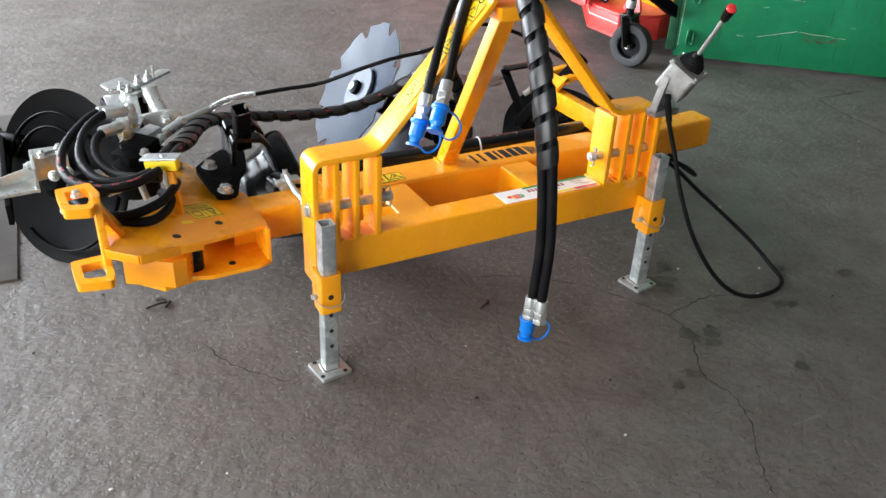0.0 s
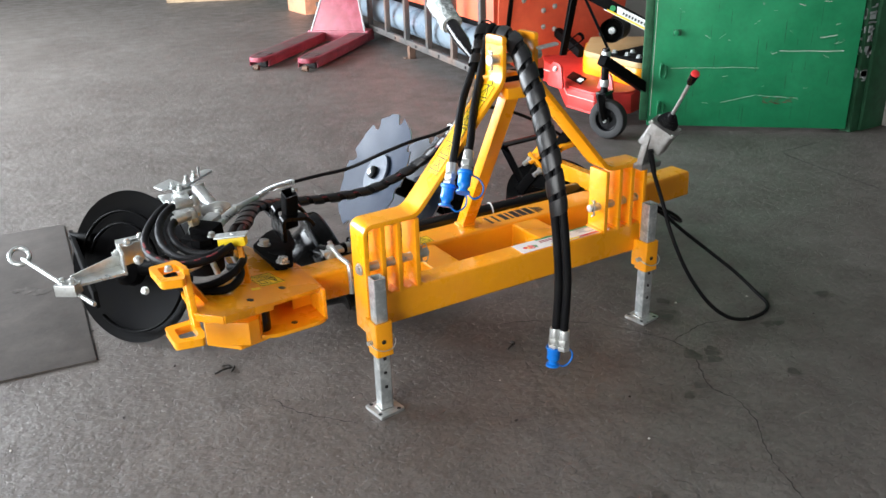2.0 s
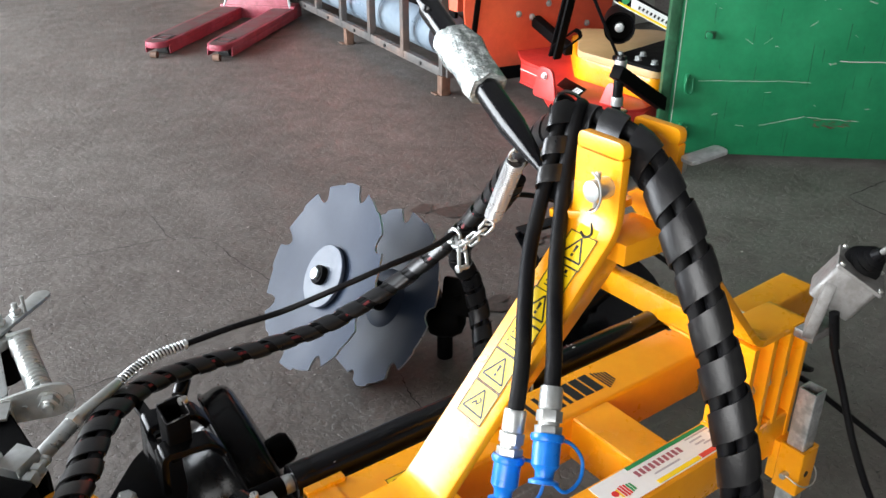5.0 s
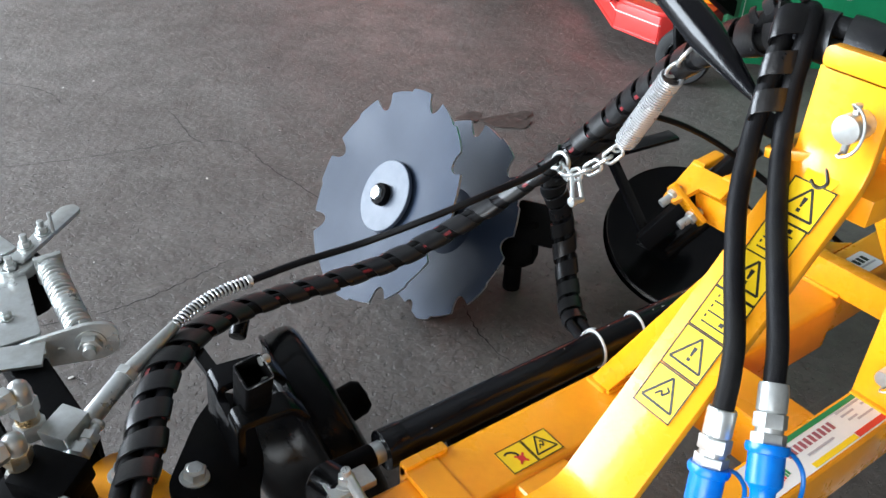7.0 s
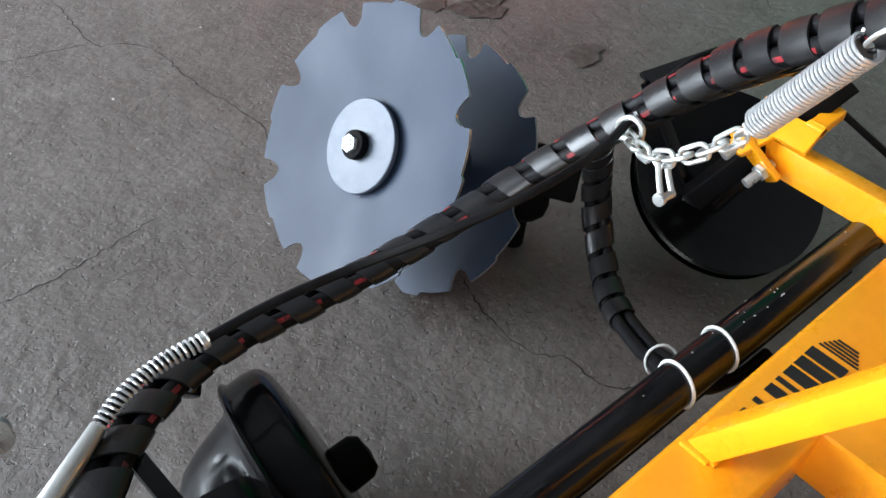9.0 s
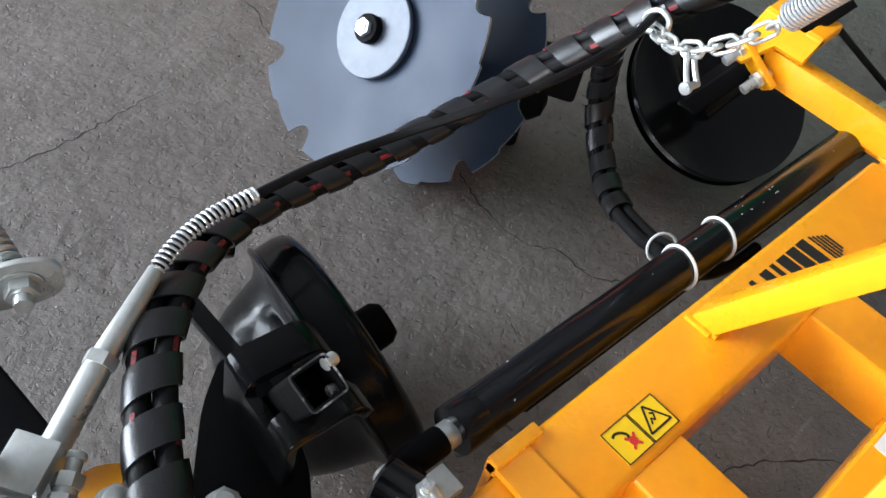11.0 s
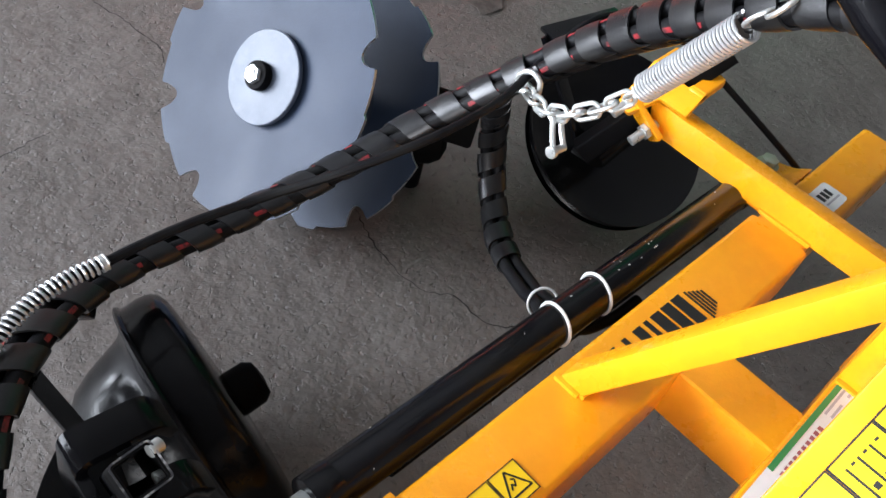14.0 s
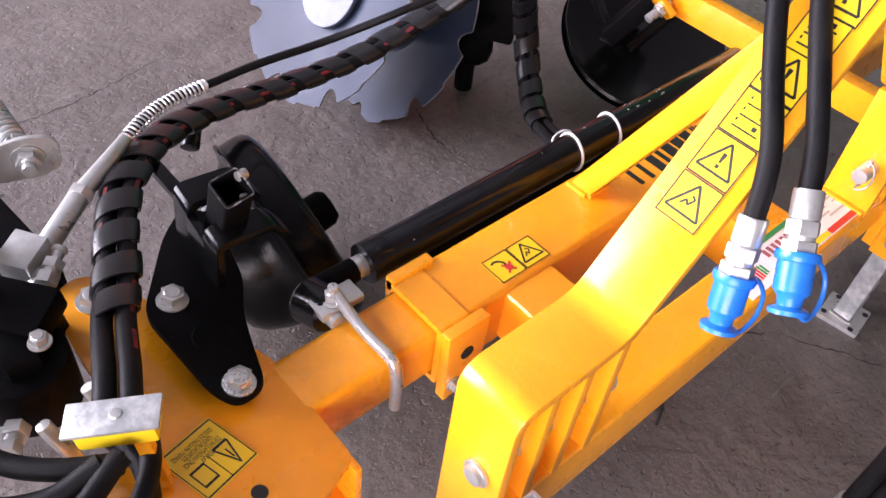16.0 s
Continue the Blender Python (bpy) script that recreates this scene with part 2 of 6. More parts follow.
def bevel(bm, size, segments=2, edges=None):
    if size:
        bmesh.ops.bevel(bm, geom=edges or bm.edges[:], offset=size, segments=segments, affect="EDGES", profile=0.6, clamp_overlap=True)


def join(*parts):
    """One bmesh out of several."""
    out = bmesh.new()
    for b in parts:
        me = bpy.data.meshes.new("tmp")
        b.to_mesh(me)
        b.free()
        out.from_mesh(me)
        bpy.data.meshes.remove(me)
    return out


def block(lo, hi, round_=0.002, m=None, segments=2):
    bm = bmesh.new()
    bmesh.ops.create_cube(bm, size=1)
    for v in bm.verts:
        v.co = Vector([(a + b) / 2 + c * (b - a) for a, b, c in zip(lo, hi, v.co)])
    bevel(bm, round_, segments)
    if m:
        bm.transform(m)
    return bm


def axes(p, q, up=(0, 0, 1)):
    """A pose at p whose x axis runs to q, z as near to up as it goes."""
    x = (Vector(q) - Vector(p)).normalized()
    u = Vector(up)
    if abs(x.dot(u)) > 0.98:
        u = Vector((0, 1, 0))
    y = u.cross(x).normalized()
    z = x.cross(y)
    m = Matrix((x, y, z)).transposed().to_4x4()
    m.translation = Vector(p)
    return m


def bar(p, q, w, h, round_=0.002, up=(0, 0, 1)):
    """A straight bar from p to q, w across and h high."""
    n = (Vector(q) - Vector(p)).length
    return block((0, -w / 2, -h / 2), (n, w / 2, h / 2), round_, axes(p, q, up))


def rod(p, q, r, r2=None, n=20, round_=0.0):
    bm = bmesh.new()
    d = (Vector(q) - Vector(p)).length
    bmesh.ops.create_cone(bm, cap_ends=True, segments=n, radius1=r, radius2=r if r2 is None else r2, depth=d)
    if round_:
        bevel(bm, round_, 2, [e for e in bm.edges if any(len(f.verts) > 4 for f in e.link_faces)])
    bm.transform(Matrix.Translation((0, 0, d / 2)))
    m = axes(p, q)
    bm.transform(m @ Matrix(((0, 0, 1, 0), (0, 1, 0, 0), (-1, 0, 0, 0), (0, 0, 0, 1))))
    return bm


def lathe(profile, p, axis, n=48):
    """Turn a profile of (distance along the axis, radius) about the axis through p."""
    bm = bmesh.new()
    m = axes(p, Vector(p) + Vector(axis))
    rings = []
    for d, r in profile:
        if r < 1e-5:
            rings.append([bm.verts.new(m @ Vector((d, 0, 0)))])
        else:
            rings.append([bm.verts.new(m @ Vector((d, r * math.cos(a), r * math.sin(a)))) for a in (2 * math.pi * k / n for k in range(n))])
    for a, b in zip(rings[:-1], rings[1:]):
        for k in range(n):
            f = [a[k % len(a)], a[(k + 1) % len(a)], b[(k + 1) % len(b)], b[k % len(b)]]
            f = list(dict.fromkeys(f))
            if len(f) > 2:
                bm.faces.new(f)
    return bm


def smooth_path(pts, step=0.008):
    """A curve through the points (Catmull-Rom), at even steps."""
    p = [Vector(a) for a in pts]
    p = [2 * p[0] - p[1]] + p + [2 * p[-1] - p[-2]]
    raw = []
    for a, b, c, d in zip(p, p[1:], p[2:], p[3:]):
        for k in range(24):
            t = k / 24
            raw.append(0.5 * (2 * b + (c - a) * t + (2 * a - 5 * b + 4 * c - d) * t * t + (3 * b - a - 3 * c + d) * t ** 3))
    raw.append(p[-2])
    out, acc = [raw[0]], 0.0
    for a, b in zip(raw[:-1], raw[1:]):
        seg = (b - a).length
        while acc + seg >= step:
            a = a + (b - a) * ((step - acc) / max(seg, 1e-9))
            out.append(a.copy())
            seg, acc = (b - a).length, 0.0
        acc += seg
    out.append(raw[-1])
    return out


def frames(path, first=(0, 0, 1)):
    """Tangent and two normals along a path, without twist."""
    res, n = [], None
    for i, p in enumerate(path):
        t = (path[min(i + 1, len(path) - 1)] - path[max(i - 1, 0)]).normalized()
        if n is None:
            n = Vector(first)
            if abs(n.dot(t)) > 0.9:
                n = Vector((0, 1, 0))
        n = (n - t * n.dot(t)).normalized()
        res.append((p, t, n, t.cross(n)))
    return res


def sweep(path, r, n=12, offset=(0, 0), first=(0, 0, 1), flat=1.0):
    """A round hose along a path; offset moves it sideways off the path."""
    bm = bmesh.new()
    rings = []
    fr = frames(path, first)
    for i, (p, t, u, v) in enumerate(fr):
        rr = r[i] if isinstance(r, (list, tuple)) else r
        c = p + u * offset[0] + v * offset[1]
        rings.append([bm.verts.new(c + (u * math.cos(a) + v * math.sin(a) * flat) * rr) for a in (2 * math.pi * k / n for k in range(n))])
    for a, b in zip(rings[:-1], rings[1:]):
        for k in range(n):
            bm.faces.new((a[k], a[(k + 1) % n], b[(k + 1) % n], b[k]))
    bm.faces.new(rings[0][::-1])
    bm.faces.new(rings[-1])
    return bm


def coil(path, radius, wire, pitch, n=8, per_turn=14, first=(0, 0, 1)):
    """A wire wound round a path."""
    fr = frames(path, first)
    length, pts = 0.0, []
    lens = [0.0]
    for a, b in zip(path[:-1], path[1:]):
        lens.append(lens[-1] + (b - a).length)
    total = lens[-1]
    count = max(8, int(total / pitch * per_turn))
    j = 0
    for k in range(count + 1):
        s = total * k / count
        while j < len(lens) - 2 and lens[j + 1] < s:
            j += 1
        f = (s - lens[j]) / max(lens[j + 1] - lens[j], 1e-9)
        p = path[j].lerp(path[j + 1], f)
        _, t, u, v = fr[j]
        a = 2 * math.pi * s / pitch
        pts.append(p + (u * math.cos(a) + v * math.sin(a)) * radius)
    return sweep(pts, wire, n)


def ribbon(path, ru, rv, pitch, width, thick=0.0018, per_turn=20, first=(0, 0, 1), start=0.0, end=1.0, loose=0.0):
    """A flat plastic band wound as a spiral round an oval bundle of hoses."""
    fr = frames(path, first)
    lens = [0.0]
    for a, b in zip(path[:-1], path[1:]):
        lens.append(lens[-1] + (b - a).length)
    total = lens[-1]

    def at(s):
        s = min(max(s, 0), total)
        j = min(max(int(np.searchsorted(lens, s)) - 1, 0), len(lens) - 2)
        f = (s - lens[j]) / max(lens[j + 1] - lens[j], 1e-9)
        a, b = fr[j], fr[j + 1]
        return [x.lerp(y, f) for x, y in zip(a, b)]

    bm = bmesh.new()
    rings = []
    count = int((end - start) * total / pitch * per_turn)
    rnd = random.Random(int(total * 1e4))
    for k in range(count + 1):
        s = total * start + (end - start) * total * k / count
        turn = 2 * math.pi * s / pitch
        g = 1 + loose * math.sin(s * 37.0) * 0.5
        ring = []
        for ds, dr in ((-width / 2, 0.0), (-width / 2, thick), (0, thick * 1.35), (width / 2, thick), (width / 2, 0.0)):
            p, t, u, v = at(s + ds)
            c, sn = math.cos(turn), math.sin(turn)
            ring.append(bm.verts.new(p + u * c * (ru * g + dr) + v * sn * (rv * g + dr)))
        rings.append(ring)
    for a, b in zip(rings[:-1], rings[1:]):
        for k in range(5):
            bm.faces.new((a[k], a[(k + 1) % 5], b[(k + 1) % 5], b[k]))
    bm.faces.new(rings[0])
    bm.faces.new(rings[-1][::-1])
    return bm


def print_marks(path, r, offset, angle, length, gap, first=(0, 0, 1), width=0.9, lo=0.0, hi=1.0):
    """A row of printed marks along a hose, lying 0.4 mm on its skin."""
    fr = frames(path, first)
    n = len(fr)
    step = (path[1] - path[0]).length
    run, pause = max(2, int(length / step)), max(1, int(gap / step))
    out = []
    i = int(lo * n)
    rnd = random.Random(n)
    while i + run < int(hi * n):
        bm = bmesh.new()
        rows = []
        for k in range(i, i + run + 1):
            p, t, u, v = fr[k]
            c = p + u * offset[0] + v * offset[1]
            rows.append([bm.verts.new(c + (u * math.cos(a) + v * math.sin(a)) * (r + 0.0005)) for a in (angle - width / 2, angle, angle + width / 2)])
        for a, b in zip(rows[:-1], rows[1:]):
            for k in range(2):
                bm.faces.new((a[k], a[k + 1], b[k + 1], b[k]))
        out.append(bm)
        i += run + pause + rnd.randint(0, 2)
        run = max(2, int(length / step * rnd.uniform(0.55, 1.0)))
    return out


def print_row(parent, *args):
    for bm in print_marks(*args):
        part("print", bm, RED_INK, parent, "dark red printed mark")



def prism(poly, thick, m=None, round_=0.0015, segments=2):
    """A plate from an outline in its own xy plane, thick upward."""
    bm = bmesh.new()
    bot = [bm.verts.new((x, y, 0)) for x, y in poly]
    top = [bm.verts.new((x, y, thick)) for x, y in poly]
    n = len(poly)
    bm.faces.new(bot[::-1])
    bm.faces.new(top)
    for k in range(n):
        bm.faces.new((bot[k], bot[(k + 1) % n], top[(k + 1) % n], top[k]))
    bmesh.ops.recalc_face_normals(bm, faces=bm.faces)
    if round_:
        bevel(bm, round_, segments, [e for e in bm.edges if any(len(f.verts) == n for f in e.link_faces)] if n > 4 else None)
    if m:
        bm.transform(m)
    return bm


def fillet(path, radius, k=6):
    """Round the inner corners of a flat path."""
    out = [Vector((*path[0], 0))]
    P = [Vector((*p, 0)) for p in path]
    for a, b, c in zip(P, P[1:], P[2:]):
        d1, d2 = (a - b), (c - b)
        r = min(radius, d1.length * 0.45, d2.length * 0.45)
        s, e = b + d1.normalized() * r, b + d2.normalized() * r
        for i in range(k + 1):
            t = i / k
            out.append(s * (1 - t) ** 2 + b * 2 * t * (1 - t) + e * t * t)
    out.append(P[-1])
    return [(v.x, v.y) for v in out]


def rounded(poly, radius, k=5):
    """Round all corners of a closed outline."""
    n = len(poly)
    out = []
    P = [Vector((*p, 0)) for p in poly]
    for i in range(n):
        a, b, c = P[i - 1], P[i], P[(i + 1) % n]
        d1, d2 = a - b, c - b
        r = min(radius, d1.length * 0.45, d2.length * 0.45)
        s, e = b + d1.normalized() * r, b + d2.normalized() * r
        for j in range(k + 1):
            t = j / k
            q = s * (1 - t) ** 2 + b * 2 * t * (1 - t) + e * t * t
            out.append((q.x, q.y))
    return out


def strip(path, thick):
    """The outline of a bent flat bar: the path offset to both sides."""
    left, right = [], []
    P = [Vector((*p, 0)) for p in path]
    for i, p in enumerate(P):
        a = (P[i] - P[i - 1]).normalized() if i else (P[1] - P[0]).normalized()
        b = (P[i + 1] - P[i]).normalized() if i < len(P) - 1 else a
        n = Vector((-(a + b).y, (a + b).x, 0)).normalized()
        s = thick / 2 / max(0.3, math.sqrt((1 + a.dot(b)) / 2))
        left.append((p.x + n.x * s, p.y + n.y * s))
        right.append((p.x - n.x * s, p.y - n.y * s))
    return left + right[::-1]


XZ = Matrix(((1, 0, 0, 0), (0, 0, -1, 0), (0, 1, 0, 0), (0, 0, 0, 1)))  # outline x, y to world x, z; thickness towards -y


def hexbolt(p, axis, r, head=0.009, washer=0.0025, stud=0.0):
    """A hexagon head with its washer; axis points out of the surface."""
    p, ax = Vector(p), Vector(axis).normalized()
    parts = []
    if washer:
        parts.append(rod(p, p + ax * washer, r * 1.28, n=24, round_=0.0006))
    h = rod(p + ax * washer, p + ax * (washer + head), r, n=6, round_=0.0014)
    parts.append(h)
    parts.append(rod(p + ax * (washer + head), p + ax * (washer + head + 0.0012), r * 0.72, r * 0.6, n=20))
    if stud:
        parts.append(rod(p + ax * washer, p + ax * (washer + head + stud), r * 0.55, n=14, round_=0.001))
    return join(*parts)


def hollow(p, q, w, h, wall, round_=0.004, up=(0, 0, 1)):
    """A square tube from p to q, open at both ends."""
    m = axes(p, q, up)
    n = (Vector(q) - Vector(p)).length
    bm = bmesh.new()

    def loop(a, b, c):
        o = rounded([(-a / 2, -b / 2), (a / 2, -b / 2), (a / 2, b / 2), (-a / 2, b / 2)], c, 3)
        return o
    outer, inner = loop(w, h, round_), loop(w - 2 * wall, h - 2 * wall, max(round_ - wall, 0.001))
    rings = []
    for x, o in ((0, outer), (n, outer), (n, inner), (0, inner)):
        rings.append([bm.verts.new(m @ Vector((x, a, b))) for a, b in o])
    c = len(outer)
    for a, b in zip(rings, rings[1:] + rings[:1]):
        for k in range(c):
            bm.faces.new((a[k], a[(k + 1) % c], b[(k + 1) % c], b[k]))
    return bm

# ---- the hall ----


def hall():
    bm = bmesh.new()
    bmesh.ops.create_grid(bm, x_segments=60, y_segments=60, size=20)
    for v in bm.verts:
        v.co.z = 0.004 * noise.noise(v.co * 0.7) * min(1, v.co.length / 3 - 2.0) if v.co.length > 6.0 else 0
    tagged(part("ground", bm, CONCRETE), "worn grey concrete workshop floor, cracked and oil-stained", "floor", kind="structure")
    # unseen walls with gate openings, added to let in and shape the daylight
    z0, z1 = -0.1, 5.6
    for name, lo, hi in (
            ("wall_west_1", (-4.1, 9.6, z0), (-3.8, 13, z1)), ("wall_west_2", (-4.1, -.2, z0), (-3.8, 2.0, z1)),
            ("wall_west_3", (-4.1, 2.0, 3.4), (-3.8, 9.6, z1)), ("wall_west_4", (-4.1, -6, z0), (-3.8, -3.4, z1)), ("wall_west_5", (-4.1, -3.4, 2.9), (-3.8, -.2, z1)),
            ("wall_north", (-4.1, 13, z0), (9, 13.3, z1)), ("wall_east", (9, -6, z0), (9.3, 13.3, z1)),
            ("wall_south", (-4.1, -6.3, z0), (9.3, -6, z1))):
        tagged(part(name, block(lo, hi, 0.01), PLASTER), "unseen plastered wall added round the workshop", "wall", kind="structure")
    # unseen roof, added to close the hall and bounce its light
    bm = bmesh.new()
    rows = []
    for i in range(320):
        x = -4.2 + 13.6 * i / 319
        z = z1 + 0.03 * math.sin(i * math.pi / 2)
        rows.append([bm.verts.new((x, y, zz)) for y, zz in ((-6.3, z), (13.3, z), (13.3, z + 0.05), (-6.3, z + 0.05))])
    for a, b in zip(rows[:-1], rows[1:]):
        for k in range(4):
            bm.faces.new((a[k], a[(k + 1) % 4], b[(k + 1) % 4], b[k]))
    tagged(part("ceiling", bm, ROOF), "unseen corrugated roof added over the workshop", "ceiling", kind="structure")


hall()

# ---- the cultivator frame ----


def warning_sign(parent, m, w, kind):
    """A yellow decal with a black triangle and a plain mark in it."""
    h = w
    d = part("decal", block((-w / 2, -h / 2, 0.0003), (w / 2, h / 2, 0.0011), 0, m), DECAL, parent, "yellow warning decal")
    z0, z1 = 0.0012, 0.0016
    border = []
    for lo, hi in (((-w / 2, -h / 2), (w / 2, -h / 2 + w * .03)), ((-w / 2, h / 2 - w * .03), (w / 2, h / 2)),
                   ((-w / 2, -h / 2), (-w / 2 + w * .03, h / 2)), ((w / 2 - w * .03, -h / 2), (w / 2, h / 2))):
        border.append(block((*lo, z0), (*hi, z1), 0))
    marks = border
    if kind not in ("grease", "figure"):
        a = w * 0.40
        tri = [(0, a * 0.95), (-a, -a * 0.72), (a, -a * 0.72)]
        for p, q in zip(tri, tri[1:] + tri[:1]):
            marks.append(bar((*p, (z0 + z1) / 2), (*q, (z0 + z1) / 2), w * .055, z1 - z0, 0))
    if kind == "mark":
        marks.append(prism([(-w * .05, w * .16), (w * .05, w * .16), (w * .022, -w * .06), (-w * .022, -w * .06)], z1 - z0, Matrix.Translation((0, 0, z0)), 0))
        marks.append(block((-w * .04, -w * .18, z0), (w * .04, -w * .10, z1), 0))
    elif kind == "zigzag":
        pts = [(-.16, -.12), (-.06, .02), (.0, -.08), (.1, .08), (.0, .14)]
        for p, q in zip(pts[:-1], pts[1:]):
            marks.append(bar((p[0] * w, p[1] * w, (z0 + z1) / 2), (q[0] * w, q[1] * w, (z0 + z1) / 2), w * .045, z1 - z0, 0))
    elif kind == "figure":
        pts = [(-.30, .25), (-.18, .30), (-.02, .24), (.10, .10), (.02, -.10)]
        for p, q in zip(pts[:-1], pts[1:]):
            marks.append(bar((p[0] * w, p[1] * w, (z0 + z1) / 2), (q[0] * w, q[1] * w, (z0 + z1) / 2), w * .07, z1 - z0, 0))
        cross = [bar((-w * .05, -w * .30, z1), (w * .27, w * .05, z1), w * .07, .0005, 0), bar((w * .25, -w * .30, z1), (-w * .06, w * .06, z1), w * .07, .0005, 0),
                 rod((w * .10, -w * .12, z1 - .0002), (w * .10, -w * .12, z1 + .0003), w * .12, n=14)]
        red = join(*cross)
        red.transform(m)
        part("red_figure", red, RED_PLASTIC, d, "red crossed-out figure")
    elif kind == "grease":
        for y in (-.25, 0.0, .25):
            marks.append(block((-w * .3, w * (y - .07), z0), (w * .3, w * (y - .03), z1), 0))
            marks.append(block((-w * .3, w * (y + .05), z0), (-w * .26, w * (y + .12), z1), 0))
            marks.append(block((w * .1, w * (y + .02), z0), (w * .2, w * (y + .12), z1), 0))
    bm = join(*marks)
    bm.transform(m)
    part("print", bm, INK_AND_HOLE, d)
    return d


def plane(o, x, y):
    """A pose with its x and y axes along two directions."""
    x = Vector(x).normalized()
    y = Vector(y)
    z = x.cross(y).normalized()
    y = z.cross(x)
    m = Matrix((x, y, z)).transposed().to_4x4()
    m.translation = Vector(o)
    return m


def lynch_pin(parent, p, axis, r=0.011, length=0.03, ring=0.017):
    """A pin end with its spring ring."""
    p, ax = Vector(p), Vector(axis).normalized()
    pin = part("pin", rod(p, p + ax * length, r, n=20, round_=0.002), ZINC, parent, "zinc-plated steel pin")
    side = Vector((0, 1, 0)) if abs(ax.y) < 0.8 else Vector((1, 0, 0))
    c = p + ax * length * 0.6
    part("split_pin", rod(c + Vector((0, 0, 0.022)), c - Vector((0, 0, 0.024)), 0.0034, n=10, round_=0.001), ZINC, pin)
    pts = [c + Vector((0, 0, 0.018)) + ax * 0.004]
    for k in range(15):
        a = math.pi * (0.5 + k / 14 * 1.0)
        pts.append(c + ax * 0.011 + Vector((0, 0, math.sin(a) * 0.024)) - side * math.cos(a) * ring * -1)
    pts.append(c - Vector((0, 0, 0.022)) + ax * 0.004)
    part("ring", sweep(smooth_path(pts, 0.004), 0.0014, 8), ZINC, pin)
    return pin


def support_leg(parent, x):
    leg = part("support_leg", hollow((x, 0, 0.012), (x, 0, 0.369), 0.032, 0.032, 0.003, 0.003), GALV, parent, "galvanised square support leg")
    plate_bm = prism(rounded([(-.036, -.036), (.036, -.036), (.036, .036), (-.036, .036)], 0.004), 0.008, Matrix.Translation((x, 0, 0.0)) @ Matrix.Rotation(radians(8), 4, "Z"), 0.0008)
    foot = part("foot_plate", plate_bm, ZINC, leg, "bright zinc-plated square foot plate")
    # thin dark discs on the foot plate stand for its shaded bolt holes
    for a in (-1, 1):
        for b in (-1, 1):
            part("bolt_hole", rod((x + a * .026, b * .026, 0.0079), (x + a * .026, b * .026, 0.0086), 0.0052, n=14), INK_AND_HOLE, leg)
    weld = [rod((x + a, b, 0.006), (x + c, d, 0.006), 0.0045, n=8) for a, b, c, d in ((-.017, -.017, .017, -.017), (-.017, .017, .017, .017), (-.017, -.017, -.017, .017), (.017, -.017, .017, .017))]
    part("weld_bead", join(*weld), ZINC, leg)
    # pin holes as dark discs on the solid leg face
    for z in (0.075, 0.115, 0.155):
        part("pin_hole", rod((x, -0.0155, z), (x, -0.0166, z), 0.0048, n=14), INK_AND_HOLE, leg)
    sleeve = part("leg_sleeve", hollow((x, 0, 0.165), (x, 0, 0.255), 0.046, 0.046, 0.0055, 0.004), YELLOW, parent, "yellow painted leg sleeve")
    # dark disc in place of the sleeve's open hole
    part("sleeve_hole", rod((x - 0.002, -0.0226, 0.205), (x - 0.002, -0.0236, 0.205), 0.006, n=14), INK_AND_HOLE, sleeve)
    part("sleeve_pin", rod((x - 0.036, 0.0, 0.200), (x + 0.034, 0, 0.200), 0.0058, n=14, round_=0.001), ZINC, sleeve, "zinc-plated locking pin")
    pts = [(x - .032, 0, .205), (x - .030, -.024, .198), (x - .012, -.033, .188), (x + .014, -.033, .188), (x + .030, -.022, .2), (x + .031, 0, .212)]
    part("wire_clip", sweep(smooth_path(pts, 0.005), 0.0013, 8), ZINC, sleeve)
    # the yellow tab that joins sleeve and beam
    part("gusset", block((x - 0.02, 0.021, 0.17), (x + 0.02, 0.040, 0.25), 0.002), YELLOW, sleeve)
    return leg


def hitch_side(parent, s):
    """One half of the hitch: bent strap, inner plate, two ribs and the lower pin. s is -1 or 1."""
    path = fillet([(s * .442, .2), (s * .442, .482), (s * .303, .484), (s * .047, .772), (s * .047, .860)], 0.022, 7)
    bm = prism(strip(path, 0.0125), 0.073, XZ, 0.0)
    bm.transform(Matrix.Translation((0, 0.105, 0)))
    bmesh.ops.recalc_face_normals(bm, faces=bm.faces)
    bevel(bm, 0.0022, 2, [e for e in bm.edges if any(len(f.verts) > 8 for f in e.link_faces)])
    strap = part("hitch_strap", bm, YELLOW, parent, "bent yellow painted flat steel strap")
    # rounded cap that closes the top of the strap
    part("strap_end", prism(rounded([(.0325, 0), (.1045, 0), (.1045, .022), (.0325, .022)], .012), .0125,
                            Matrix(((0, 0, 1, s * .047 - .00625), (1, 0, 0, 0), (0, 1, 0, .8575), (0, 0, 0, 1))), .001), YELLOW, strap)
    for x, w in ((.303, .0125), (.352, .012), (.396, .012)):
        y0 = .0335
        part("hitch_rib", block((s * x - w / 2, y0, .294), (s * x + w / 2, .1035, .4765), .002), YELLOW, parent)
    pin = part("lower_link_pin", rod((s * .458, .060, .370), (s * .262, .060, .370), .0112, n=24, round_=.0025), ZINC, parent, "round zinc-plated lower link pin")
    part("pin_collar", rod((s * .4485, .060, .370), (s * .4525, .060, .370), .0155, n=24, round_=.001), ZINC, pin)
    # lynch pin on the inner face
    lynch_pin(parent, (s * .297, .060, .370), (-s, 0, 0), .0115, .028, .016)
    # welds along the beam top
    for x in (.293, .342, .386):
        part("weld_bead", bar((s * x, .036, .3005), (s * x, .102, .3005), .010, .008, .003), YELLOW, parent)
    return strap


